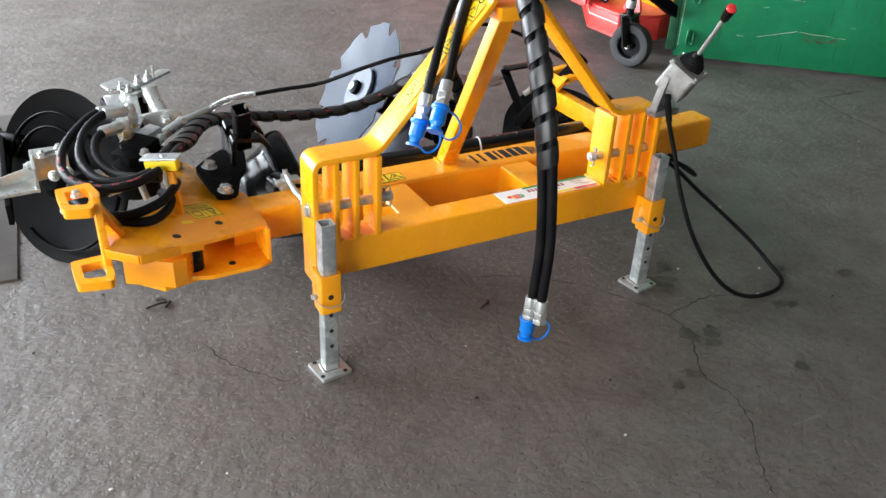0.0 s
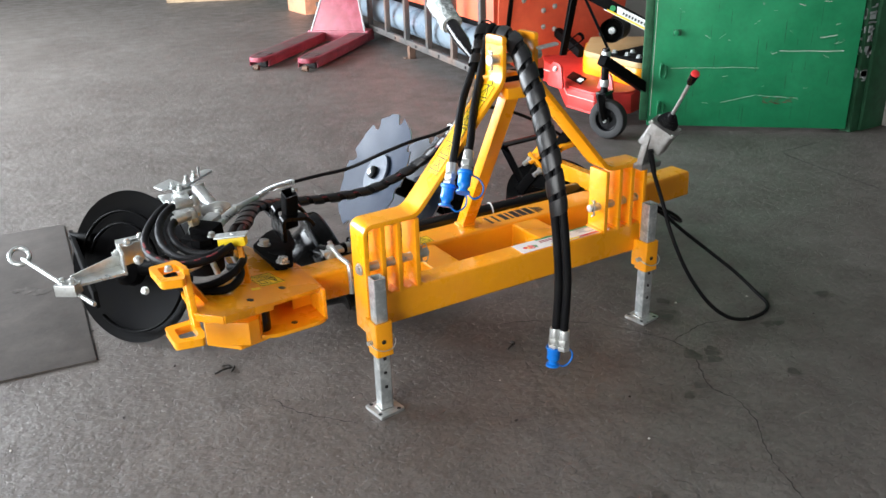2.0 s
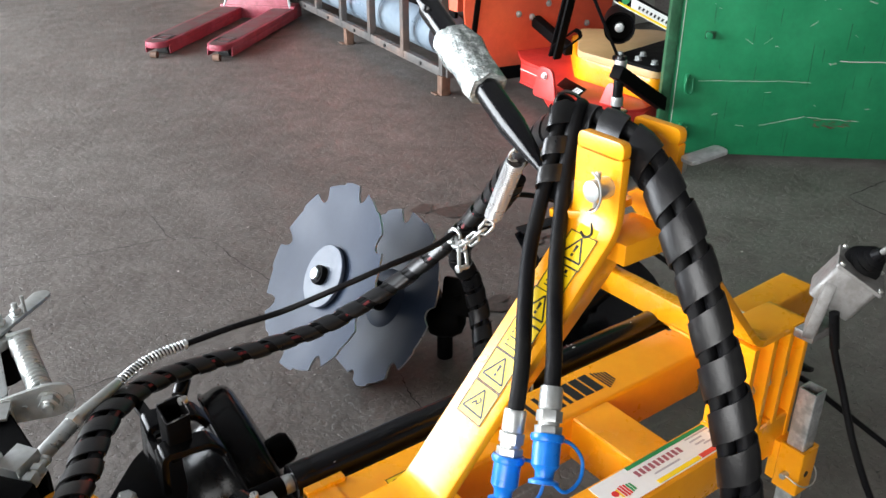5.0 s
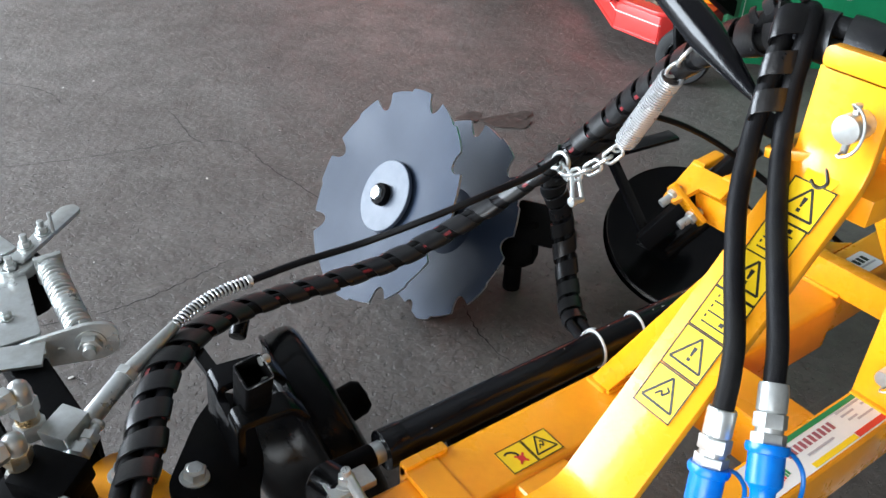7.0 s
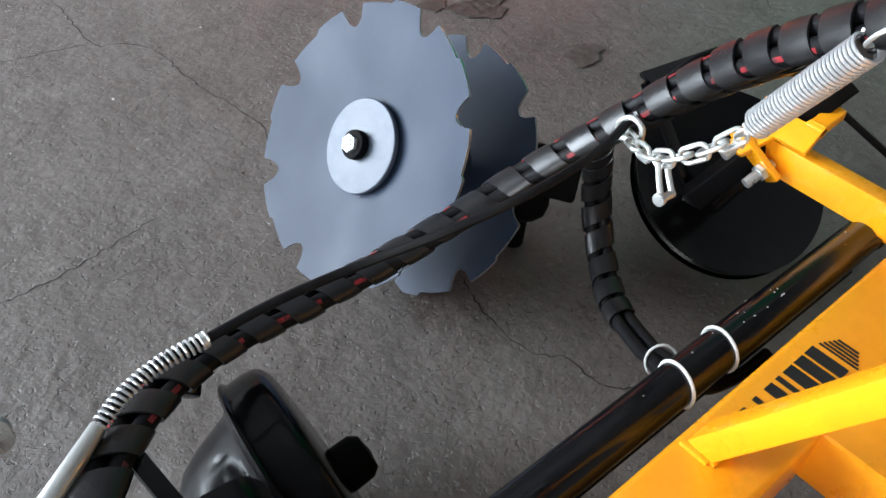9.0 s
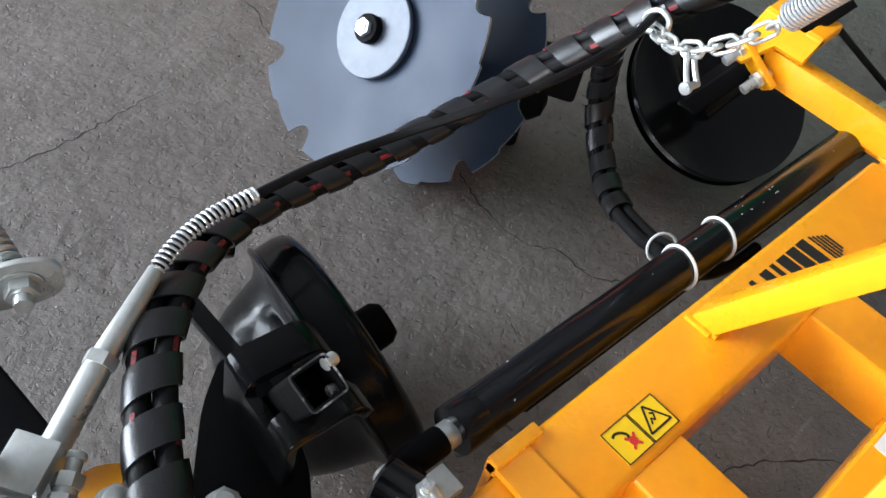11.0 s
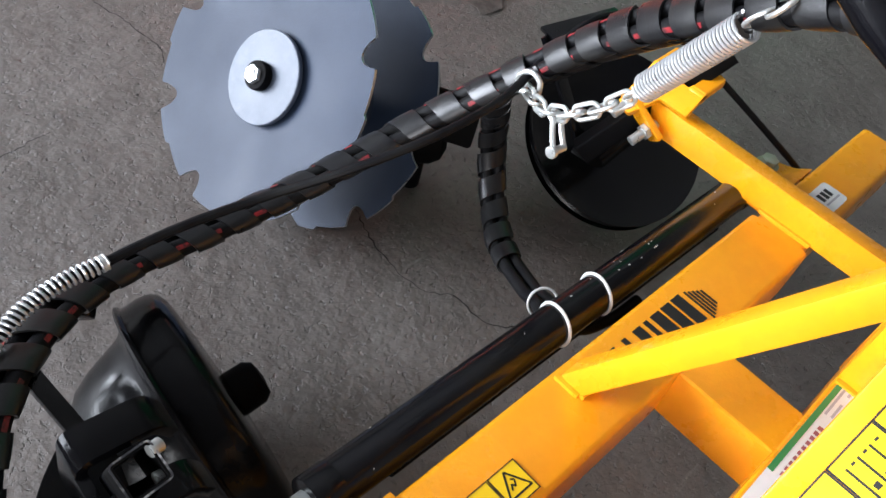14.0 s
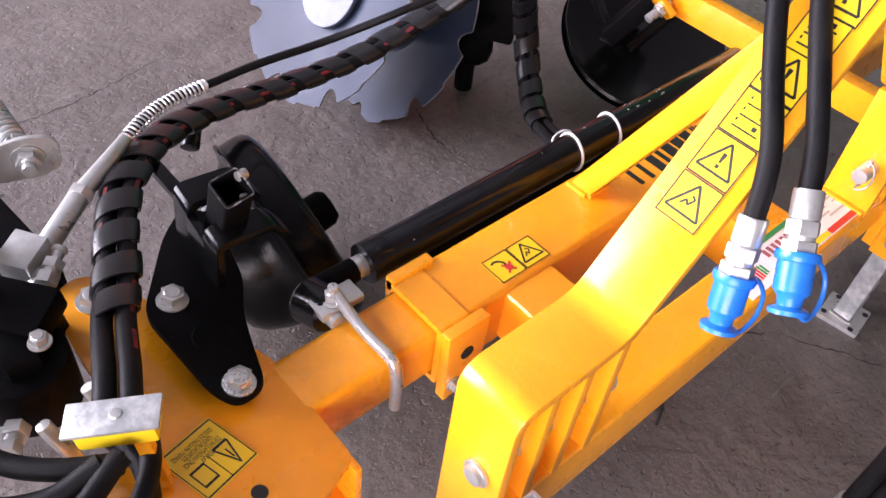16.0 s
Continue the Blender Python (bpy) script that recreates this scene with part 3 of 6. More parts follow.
def cultivator():
    c = thing("cultivator", "yellow painted steel cultivator frame with hitch mast on two legs", "implement")
    front = part("front_beam", block((-.440, .034, .214), (.448, .104, .300), .007, segments=3), YELLOW, c)
    rear = part("rear_beam", hollow((-.315, .289, .2515), (.474, .289, .2515), .100, .100, .008, .009), YELLOW, c)
    part("collar", hollow((-.330, .289, .2515), (-.285, .289, .2515), .105, .105, .009, .008), YELLOW, rear)
    part("clamp_lip", block((-.330, .328, .286), (-.264, .3435, .309), .003), YELLOW, rear)
    # drilled lug on the front of the rear beam
    lug = part("lug", prism(rounded([(-.330, .304), (-.264, .304), (-.266, .236), (-.300, .180), (-.326, .174)], .004, 3), .016, XZ @ Matrix.Translation((0, 0, -.2385)), .002), YELLOW, c, "drilled yellow lug on the beam end")
    # the lug's hole is a dark disc, its shade only in the colour
    part("lug_hole", rod((-.297, .2222, .256), (-.297, .2208, .256), .010, n=18), INK_AND_HOLE, lug)
    part("lug_bolt", hexbolt((-.313, .2224, .205), (0, -1, 0), .009, .009, .0025, .006), ZINC, lug)
    for x0, x1 in ((-.224, -.139), (.126, .212)):
        part("cross_beam", block((x0, .100, .212), (x1, .242, .2975), .007, segments=3), YELLOW, c)
    part("sliding_beam", hollow((-.56, .289, .2505), (-.29, .289, .2505), .082, .082, .006, .010), YELLOW, c, "orange-yellow sliding square beam")
    part("sliding_beam", hollow((.40, .289, .256), (.855, .289, .274), .084, .084, .006, .010), YELLOW, c, "orange-yellow sliding square beam")
    part("beam_cap", block((.848, .254, .238), (.853, .324, .309), .002), YELLOW, c)
    hitch_side(c, -1)
    hitch_side(c, 1)
    # cross plate under the mast head and the rear brace
    part("mast_web", block((-.042, .024, .728), (.042, .090, .756), .003), YELLOW, c)
    part("mast_shelf", prism(rounded([(-.05, .0), (.03, .0), (.03, .05), (-.078, .045)], .01), .010, pose(.0, .078, .772, -6, 0, 0), .0015), YELLOW, c)
    b = bar((.0095, .3135, .300), (.0085, .0828, .738), .041, .0325, .004, up=(0, 1, 0))
    part("mast_brace", b, YELLOW, c, "slanted yellow flat-bar brace")
    part("weld_bead", join(bar((-.012, .296, .303), (-.012, .332, .303), .010, .008, .003), bar((-.012, .294, .303), (.031, .294, .303), .010, .008, .003)), YELLOW, c)
    # top link pin through the mast plates, its ring on the outer face
    part("top_link_pin", rod((-.075, .052, .824), (.072, .052, .824), .0125, n=24, round_=.003), ZINC, c, "zinc-plated top link pin")
    lynch_pin(c, (-.054, .052, .824), (-1, 0, 0), .0130, .026, .017)
    part("green_tag", prism(rounded([(0, -.012), (.055, -.012), (.055, .012), (0, .012)], .008), .005, pose(.040, .020, .842, 0, -8, -12), .0008), GALV, c, "pale galvanised flat lug")
    # tool arm from the right hitch plate over the rear beam to the tool clamp
    arm = part("tool_arm", block((.4872, .102, .3025), (.5190, .580, .3555), .0025), YELLOW, c, "yellow tool arm with a clamp at its end")
    part("weld_bead", join(bar((.4872, .245, .3045), (.4872, .335, .3045), .009, .008, .003), bar((.519, .245, .3045), (.519, .335, .3045), .009, .008, .003)), YELLOW, arm)
    # clamp across the arm's end: sloping base, two tongues bent flat on either side of the tool tube
    slope, flat = Vector((.076, 0, .060)).normalized(), Vector((.060, 0, .008)).normalized()
    base = plane((.436, .5515, .341), slope, (0, 1, 0))
    plate = part("clamp_plate", prism(rounded([(.048, -.050), (.097, -.050), (.097, -.024), (.089, -.022), (.089, .022), (.097, .024), (.097, .050), (0, .050), (0, .022), (.048, .000)], .003, 3), .012, base @ Matrix.Translation((0, 0, -.012)), .002), YELLOW, arm, "bent yellow clamp plate with two tongues")
    knee = Vector((.436, .5515, .341)) + slope * .094
    for s in (-1, 1):
        m = plane(knee + Vector((0, s * .037, -.0005)), flat, (0, 1, 0))
        part("tongue", prism(rounded([(-.004, -.013), (.061, -.013), (.061, .013), (-.004, .013)], .007, 4), .016, m @ Matrix.Translation((0, 0, -.016)), .004, 3), YELLOW, plate)
        part("tongue_knee", rod(knee + Vector((.002, s * .037 - .013, -.010)), knee + Vector((.002, s * .037 + .013, -.010)), .0098, n=20, round_=.002), YELLOW, plate)
    # counter plate and its two bolts below the arm's end
    d = Vector((-.86, .17, -.47)).normalized()
    b1, b2 = Vector((.452, .587, .347)), Vector((.464, .545, .316))
    along = (b2 - b1).normalized()
    part("counter_plate", prism(rounded([(-.046, -.020), (.050, -.020), (.050, .016), (-.046, .020)], .006, 3), .010, plane((b1 + b2) / 2 - d * .012, along, d.cross(along)), .0015), YELLOW, arm)
    for o in (b1, b2):
        part("clamp_bolt", join(rod(o - d * .02, o + d * .032, .0084, n=18, round_=.0015), rod(o - d * .001, o + d * .008, .0138, n=6, round_=.0012)), ZINC, arm, "zinc-plated clamp bolt")
    # square holder of the rear tool, in the clamp
    part("tool_holder", hollow((.432, .621, .228), (.575, .522, .447), .036, .036, .004, .004, up=(.6, -.7, 0)), BLACK_DULL, c, "black square tool holder tube")
    # bracket behind the sliding beam with its passivated bolt
    br = part("beam_bracket", prism(rounded([(.500, .333), (.500, .402), (.615, .402), (.642, .352), (.672, .333)], .006, 3), .012, Matrix.Translation((0, 0, .2905)), .002), YELLOW, c)
    part("bracket_bolt", hexbolt((.603, .386, .3025), (0, 0, 1), .0150, .011, .0025), OLIVE_ZINC, br, "pale green passivated bolt")
    support_leg(c, -.435)
    support_leg(c, .435)
    # decals on the left strap, running down the slope
    a, b2 = Vector((-.303, 0, .484)), Vector((-.047, 0, .772))
    d = (b2 - a).normalized()
    nrm = Vector((-d.z, 0, d.x))
    for f, k, w in ((.338, "zigzag", .0435), (.453, "mark", .0435), (.567, "grease", .0435), (.680, "mark", .0435), (.785, "grease", .040), (.888, "mark", .0435)):
        o = a + (b2 - a) * f + nrm * .0065 + Vector((0, .0675, 0))
        warning_sign(c, plane(o, (0, -1, 0), d), w, k)
    o = a + (b2 - a) * .965 + nrm * .0065 + Vector((0, .0675, 0))
    disc = rod((0, 0, 0.0002), (0, 0, .001), .016, n=32)
    disc.transform(plane(o, (0, -1, 0), d))
    dd = part("decal", disc, DECAL, c, "round yellow lifting-point decal")
    hook = sweep(smooth_path([(-.003, .012, .0013), (.003, .004, .0013), (.008, -.004, .0013), (.002, -.011, .0013), (-.007, -.006, .0013)], .002), .0016, 6)
    hook.transform(plane(o, (0, -1, 0), d))
    part("print", hook, INK_AND_HOLE, dd)
    # decals on the rear beam
    for x, k in ((-.197, "figure"), (-.1545, "zigzag")):
        warning_sign(c, plane((x, .2705, .3018), (1, 0, 0), (0, 1, 0)), .0415, k)
    # maker's name as plain bars, with the round mark beside it
    xs = (.074, .098, .122, .146, .162, .186, .210)
    for x, w in zip(xs, (.008, .008, .016, .008, .019, .019, .019)):
        part("maker_mark", block((x, .266, .3018), (x + w, .315, .3025), 0), INK_AND_HOLE, rear, "black printed bar across the beam")
    for k in range(5):
        part("maker_mark", block((.238 + .006 * k, .260 + .003 * k, .3018), (.2412 + .006 * k, .312 - .003 * k, .3025), 0), INK_AND_HOLE, rear)
    st = part("sticker", block((.022, .040, .3003), (.324, .098, .3010), .0), WHITE, front, "white dealer sticker with green and red bands")
    part("band", block((.100, .0905, .3011), (.318, .098, .3015), 0), GREEN_INK, st, "green band")
    part("band", block((.120, .042, .3011), (.218, .050, .3015), 0), DECAL, st, "yellow band")
    part("band", block((.220, .042, .3011), (.318, .051, .3015), 0), RED_PLASTIC, st, "red band")
    for k in range(10):
        part("print", block((.104 + .0108 * k, .0705, .3011), (.1105 + .0108 * k, .0835, .3015), 0), FADED_RED, st)
    for x0, x1, y in ((.130, .188, .0600), (.230, .312, .0850), (.232, .262, .0770), (.280, .312, .0770), (.250, .310, .0620), (.236, .258, .0680)):
        part("print", block((x0, y, .3011), (x1, y + .0032, .3014), 0), FADED_GREY, st)
    for k in range(6):
        part("print", block((.052 + .0055 * k, .052 + .001 * abs(k - 2), .3011), (.0555 + .0055 * k, .075 - .0015 * abs(k - 2), .3015), 0, None), (DECAL, RED_PLASTIC, RED_PLASTIC, RED_PLASTIC, GREEN_INK, GREEN_INK)[k], st)
    part("print", rod((.047, .066, .3011), (.047, .066, .3015), .006, n=16), RED_PLASTIC, st)
    m = plane((.6165, .283, .3072), (1, 0, .0396), (0, 1, 0))
    w = part("sticker", prism(rounded([(-.031, -.024), (.031, -.024), (.031, .022), (-.031, .022)], .008, 4), .0007, m, 0), WHITE, c, "small white sticker with green marks")
    part("lettering", join(*[block((-.016 + .012 * k, -.004, .0008), (-.008 + .012 * k, .012, .0012), 0, m) for k in range(3)]), INK_AND_HOLE, w)
    part("lettering", block((-.018, -.012, .0008), (.024, -.0085, .0012), 0, m), FADED_GREY, w)
    # U-bolt that clamps the cylinder eye to the sliding beam
    u = smooth_path([(-.400, .352, .318), (-.400, .30, .3035), (-.400, .25, .3035), (-.400, .238, .298), (-.400, .232, .27), (-.400, .232, .222)], .006)
    part("u_bolt", sweep(u, .0072, 14, first=(1, 0, 0)), ZINC, c, "zinc-plated U-bolt round the beam")
    part("u_bolt_plate", block((-.428, .335, .296), (-.368, .366, .308), .002), ZINC, c)
    part("u_bolt_nut", hexbolt((-.402, .350, .308), (0, .1, 1), .0115, .010, .002, .010), ZINC, c)
    return c


cultivator()

# ---- hydraulic cylinder behind the rear beam ----


def cylinder():
    c = thing("hydraulic_cylinder", "black painted hydraulic cylinder lying behind the yellow beam", "cylinder")
    p, q = Vector((-.322, .392, .282)), Vector((.520, .385, .285))
    d = (q - p).normalized()
    part("barrel", rod(p, q, .0268, n=40, round_=.003), BLACK, c)
    part("gland", rod(p - d * .004, p + d * .030, .0282, n=40, round_=.002), BLACK, c)
    part("piston_rod", rod(p - d * .035, p + d * .01, .0150, n=28, round_=.001), ZINC, c, "bright chromed piston rod")
    part("rod_nut", rod(p - d * .075, p - d * .018, .0165, n=24, round_=.003), BLACK_DULL, c)
    e = Vector((-.410, .372, .283))
    eye = lathe([(-.022, .012), (-.022, .026), (-.018, .029), (.018, .029), (.022, .026), (.022, .012), (-.022, .012)], e, (0.25, -1, .15), 32)
    part("rod_eye", eye, BLACK, c, "black rod eye")
    part("eye_neck", rod(e, p - d * .06, .0150, n=20, round_=.002), BLACK_DULL, c)
    part("eye_pin", rod(e + Vector((0, -.045, .008)), e + Vector((0, .03, 0)), .0115, n=20, round_=.002), ZINC, c)
    part("end_cap", rod(q - d * .015, q + d * .012, .0285, n=40, round_=.003), BLACK, c)
    part("feed_pipe", rod(p + d * .10 + Vector((0, -.012, -.036)), q - d * .06 + Vector((0, -.012, -.036)), .0085, n=14), BLACK_DULL, c, "black feed pipe under the barrel")
    rnd = random.Random(21)
    chips = []
    for k in range(20):
        f, a = (rnd.uniform(.60, .72), rnd.uniform(1.2, 2.2)) if k < 11 else (rnd.uniform(.05, .95), rnd.uniform(.6, 3.0))
        o = p.lerp(q, f) + Vector((0, -math.cos(a), math.sin(a))) * .0269
        chips.append(bar(o, o + Vector((rnd.uniform(-.003, .004), rnd.uniform(-.001, .001), .0002)) * rnd.uniform(.5, 1.6), .0010, .0006, 0))
    part("paint_chip", join(*chips), CHIP, c, "small pale chips in the black paint")
    for x in (.062, .149):
        ring = []
        for k in range(25):
            a = 2 * math.pi * k / 24
            ring.append(Vector((x + .006 * math.cos(a), .3885 + .0284 * math.cos(a), .2835 + .0284 * math.sin(a))))
        part("cable_tie", sweep(ring, .0023, 8, first=(1, 0, 0)), TIE, c, "clear plastic cable tie")
    return c


cylinder()

# ---- hoses ----


def tie_ring(parent, p, t, r):
    p, t = Vector(p), Vector(t).normalized()
    u = t.cross(Vector((0, 0, 1))).normalized()
    v = t.cross(u)
    ring = [p + (u * math.cos(a) + v * math.sin(a)) * r for a in (2 * math.pi * k / 20 for k in range(21))]
    part("cable_tie", sweep(ring, .002, 8, first=tuple(t)), TIE, parent, "clear plastic cable tie")


MAIN = [(-.690, .262, .430), (-.665, .315, .428), (-.637, .385, .412), (-.607, .445, .396), (-.572, .520, .388), (-.530, .590, .380), (-.475, .650, .362), (-.405, .700, .338),
        (-.320, .728, .318), (-.210, .735, .305), (-.090, .735, .305), (.010, .718, .338), (.090, .688, .388), (.150, .620, .478), (.162, .525, .595),
        (.128, .430, .690), (.072, .305, .792), (.022, .200, .848), (-.002, .120, .868), (-.010, .045, .858), (-.022, -.020, .812), (-.030, -.080, .732),
        (-.036, -.130, .645), (-.042, -.168, .560), (-.038, -.188, .440), (-.034, -.196, .320), (-.040, -.198, .200)]


def hose_end(parent, p, d, cap=True, r=.0125):
    """A crimped hose end with its coupling nut and blue dust cap on a strap."""
    p, d = Vector(p), Vector(d).normalized()
    f = part("ferrule", lathe([(0, .0), (0, r), (.003, r * 1.08), (.024, r * 1.08), (.027, r * .9), (.027, 0)], p, d, 24), ZINC, parent, "bright crimped hose ferrule")
    part("coupling_nut", join(rod(p + d * .026, p + d * .039, r * 1.22, n=6, round_=.0012), rod(p + d * .038, p + d * .045, r * 1.0, n=20), rod(p + d * .043, p + d * .055, r * 1.28, n=6, round_=.0012)), ZINC, parent)
    if cap:
        c = part("dust_cap", lathe([(.052, 0), (.052, r * 1.5), (.056, r * 1.6), (.060, r * 1.5), (.061, r * 1.3), (.086, r * 1.3), (.092, r * .9), (.099, r * .86), (.102, r * 1.4), (.106, r * 1.4), (.107, 0)], p, d, 28), BLUE, parent, "blue plastic dust cap")
        s = d.cross(Vector((.3, 1, 0))).normalized()
        if s.x < 0:
            s = -s
        pts = [p + d * .104 + s * .012, p + d * .112 + s * .030, p + d * .098 + s * .048, p + d * .076 + s * .050, p + d * .060 + s * .034, p + d * .056 + s * .014]
        part("cap_strap", sweep(smooth_path(pts, .004), .0022, 8), BLUE, c)
    return f


def hoses():
    h = thing("hose_bundle", "two black hydraulic hoses in a spiral wrap over the mast", "hose")
    path = smooth_path(MAIN, .007)
    f0 = (0.8, -.5, 0)
    for off in (-.0109, .0109):
        part("hose", sweep(path, .0107, 14, (off, 0), f0), RUBBER, h)
    n = len(path)
    part("spiral_wrap", ribbon(path, .0226, .0132, .0560, .0370, .0024, first=f0, start=.055, end=.46, loose=.06), WRAP, h, "black plastic spiral wrap")
    part("spiral_wrap", ribbon(path, .0228, .0133, .052, .037, .0024, first=f0, start=.46, end=.885, loose=.10), WRAP, h, "black plastic spiral wrap")
    print_row(h, path, .0107, (.0109, 0), -.75, .030, .014, f0, .50, .03, .60)
    print_row(h, path, .0107, (-.0109, 0), -1.9, .024, .040, f0, .4, .10, .60)
    p, t = path[-1], path[-1] - path[-4]
    fr = frames(path, f0)[-1]
    for off in (-.0140, .0140):
        hose_end(h, fr[0] + fr[2] * off * .9, t, cap=off > 0, r=.0125)
    # the two hoses that hang over the left strap
    two = ([(.034, .232, .842), (.008, .190, .874), (-.022, .168, .872), (-.046, .154, .826), (-.072, .140, .780), (-.112, .112, .735), (-.150, .074, .692), (-.182, .038, .655), (-.198, .023, .630), (-.210, .014, .604)],
           [(.040, .214, .848), (.014, .168, .880), (-.016, .146, .876), (-.040, .132, .826), (-.064, .112, .778), (-.100, .078, .735), (-.135, .040, .695), (-.160, .010, .658), (-.176, -.006, .632)])
    for name_pts in two:
        k = thing("hydraulic_hose", "black hydraulic hose with a blue dust cap, hanging by the mast", "hose", "hoses hanging by the mast")
        pp = smooth_path(name_pts, .007)
        part("hose", sweep(pp, .0096, 14), RUBBER, k)
        hose_end(k, pp[-1], pp[-1] - pp[-4], r=.0120)
    k = thing("spiral_wrap_end", "black spiral wrap round the two hanging hoses", "hose wrap")
    pp = smooth_path([(Vector(a) + Vector(b)) / 2 for a, b in zip(two[0][:6], two[1][:6])], .005)
    part("wrap", ribbon(pp, .0228, .0120, .036, .022, first=(0, 1, .1), start=.0, end=.72), WRAP, k)
    # the branch that runs down to the cylinder
    b = thing("branch_hose", "pair of spiral-wrapped hoses drooping to the black cylinder", "hose")
    pp = smooth_path([(.150, .440, .662), (.182, .520, .578), (.182, .600, .488), (.205, .665, .405), (.262, .695, .320), (.285, .695, .235), (.262, .650, .178), (.205, .575, .170), (.140, .478, .212), (.108, .432, .246), (.082, .404, .262)], .006)
    for off in (-.0095, .0095):
        part("hose", sweep(pp, .0095, 12, (0, off), (0, 0, 1)), RUBBER, b)
    part("spiral_wrap", ribbon(pp, .0118, .0208, .048, .036, .0022, first=(0, 0, 1), start=.02, end=.80, loose=.08), WRAP, b, "black plastic spiral wrap")
    print_row(b, pp, .0095, (0, .0095), .35, .028, .016, (0, 0, 1), .6)
    tie_ring(b, pp[-9], pp[-8] - pp[-10], .0212)
    part("hose", sweep(smooth_path([(.090, .41, .256), (.12, .375, .243), (.18, .362, .235), (.24, .36, .235)], .008), .0085, 12), RUBBER, b)


hoses()


def cable_and_lever():
    # push-pull cable from the valve to the lever
    c = thing("control_cable", "thin black push-pull cable with a steel spring sleeve", "cable")
    run = [(-.375, .674, .405), (-.290, .672, .410), (-.196, .655, .420), (-.110, .608, .460), (-.020, .578, .491), (.080, .578, .502), (.160, .590, .520), (.250, .588, .556),
           (.360, .574, .529), (.490, .552, .462), (.600, .502, .377), (.720, .366, .257), (.785, .290, .178), (.770, .190, .176), (.665, .125, .245), (.560, .118, .300), (.500, .145, .320)]
    part("cable_sheath", sweep(smooth_path(run, .008), .0055, 10), RUBBER, c)
    sp = smooth_path([(-.492, .655, .388), (-.455, .670, .396), (-.415, .676, .402), (-.370, .674, .405)], .004)
    part("spring_sleeve", coil(sp, .0078, .0016, .0060, 8, 14), SPRING, c, "bright steel spring sleeve")
    part("cable_core", sweep(sp, .0055, 10), RUBBER, c)
    part("sleeve_ferrule", rod(sp[-1], sp[-3], .0088, n=16), ZINC, c)
    a, b2 = Vector((-.655, .540, .372)), Vector((-.579, .592, .388))
    e = Vector((-.492, .655, .388))
    part("tube_end", rod(a, b2, .0125, n=20, round_=.001), ZINC, c, "bright zinc-plated cable tube")
    part("tube_nut", rod(b2 - (b2 - a).normalized() * .006, b2 + (b2 - a).normalized() * .006, .0150, n=6, round_=.001), ZINC, c)
    part("tube_end", rod(b2, e, .0115, .0080, n=20, round_=.001), ZINC, c)
    # the loop on the floor that comes back up to the lever
    l = thing("lever_cable", "black cable looping from the control lever down to the floor", "cable")
    run = [(.400, -.022, .520), (.412, -.028, .470), (.428, -.050, .395), (.440, -.085, .300), (.470, -.125, .195), (.525, -.160, .100), (.590, -.182, .040), (.665, -.192, .012), (.745, -.190, .009), (.800, -.160, .010),
           (.815, -.105, .022), (.785, -.040, .075), (.725, .020, .140), (.650, .060, .210), (.580, .085, .275), (.520, .110, .315), (.490, .140, .320)]
    part("cable_sheath", sweep(smooth_path(run, .008), .0058, 10), RUBBER, l)
    part("cable_boot", rod((.400, -.020, .535), (.412, -.028, .472), .0075, n=12), RUBBER, l)
    # lever
    k = thing("control_lever", "grey cast control lever with black boot and red-capped knob", "lever")
    base, tip = Vector((.458, -.020, .604)), Vector((.405, -.146, .757))
    d = (tip - base).normalized()
    box = plane((.446, -.010, .574), (.86, .45, .0), d.cross(Vector((.86, .45, 0))))
    body = prism(rounded([(-.035, -.036), (.035, -.036), (.035, .036), (-.035, .036)], .010), .066, box @ Matrix.Translation((0, 0, -.046)), .004)
    part("housing", body, CAST, k, "grey cast aluminium housing")
    part("flange", prism(rounded([(-.040, -.040), (.040, -.040), (.040, .040), (-.040, .040)], .006), .006, box @ Matrix.Translation((0, 0, .018)), .001), CAST, k)
    for x in (-.033, .033):
        for y in (-.033, .033):
            part("screw", rod(box @ Vector((x, y, .024)), box @ Vector((x, y, .028)), .0042, n=12), ZINC, k)
    prof = [(0, 0), (0, .0300)]
    for i in range(4):
        prof += [(.004 + i * .0095, .0300 - i * .0042), (.0080 + i * .0095, .0235 - i * .0042)]
    prof += [(.046, .008), (.050, .0065), (.050, 0)]
    part("boot", lathe(prof, base - d * .008, d, 28), RUBBER, k, "black ribbed rubber boot")
    part("lever_rod", rod(base + d * .02, tip - d * .024, .0048, n=14), ZINC, k)
    part("knob", lathe([(0, 0), (0, .0080), (.006, .0098), (.034, .0115), (.038, .0115), (.038, 0)], tip - d * .030, d, 24), BLACK, k, "black plastic knob")
    part("knob_cap", lathe([(.038, .0110), (.0425, .0100), (.0455, .006), (.046, 0)], tip - d * .030, d, 24), RED_PLASTIC, k, "red knob cap")
    br = prism(rounded([(-.042, -.052), (.016, -.062), (.036, .0), (.026, .055), (-.026, .055), (-.040, .0)], .018, 5), .018, plane((.424, .012, .530), (.86, .45, 0), (.22, -.08, 1)) @ Matrix.Translation((0, 0, -.012)), .004)
    part("bracket", br, CAST, k, "grey cast bracket")
    part("bracket_foot", block((.388, -.004, .4735), (.462, .030, .4895), .003), CAST, k)
    return c


cable_and_lever()


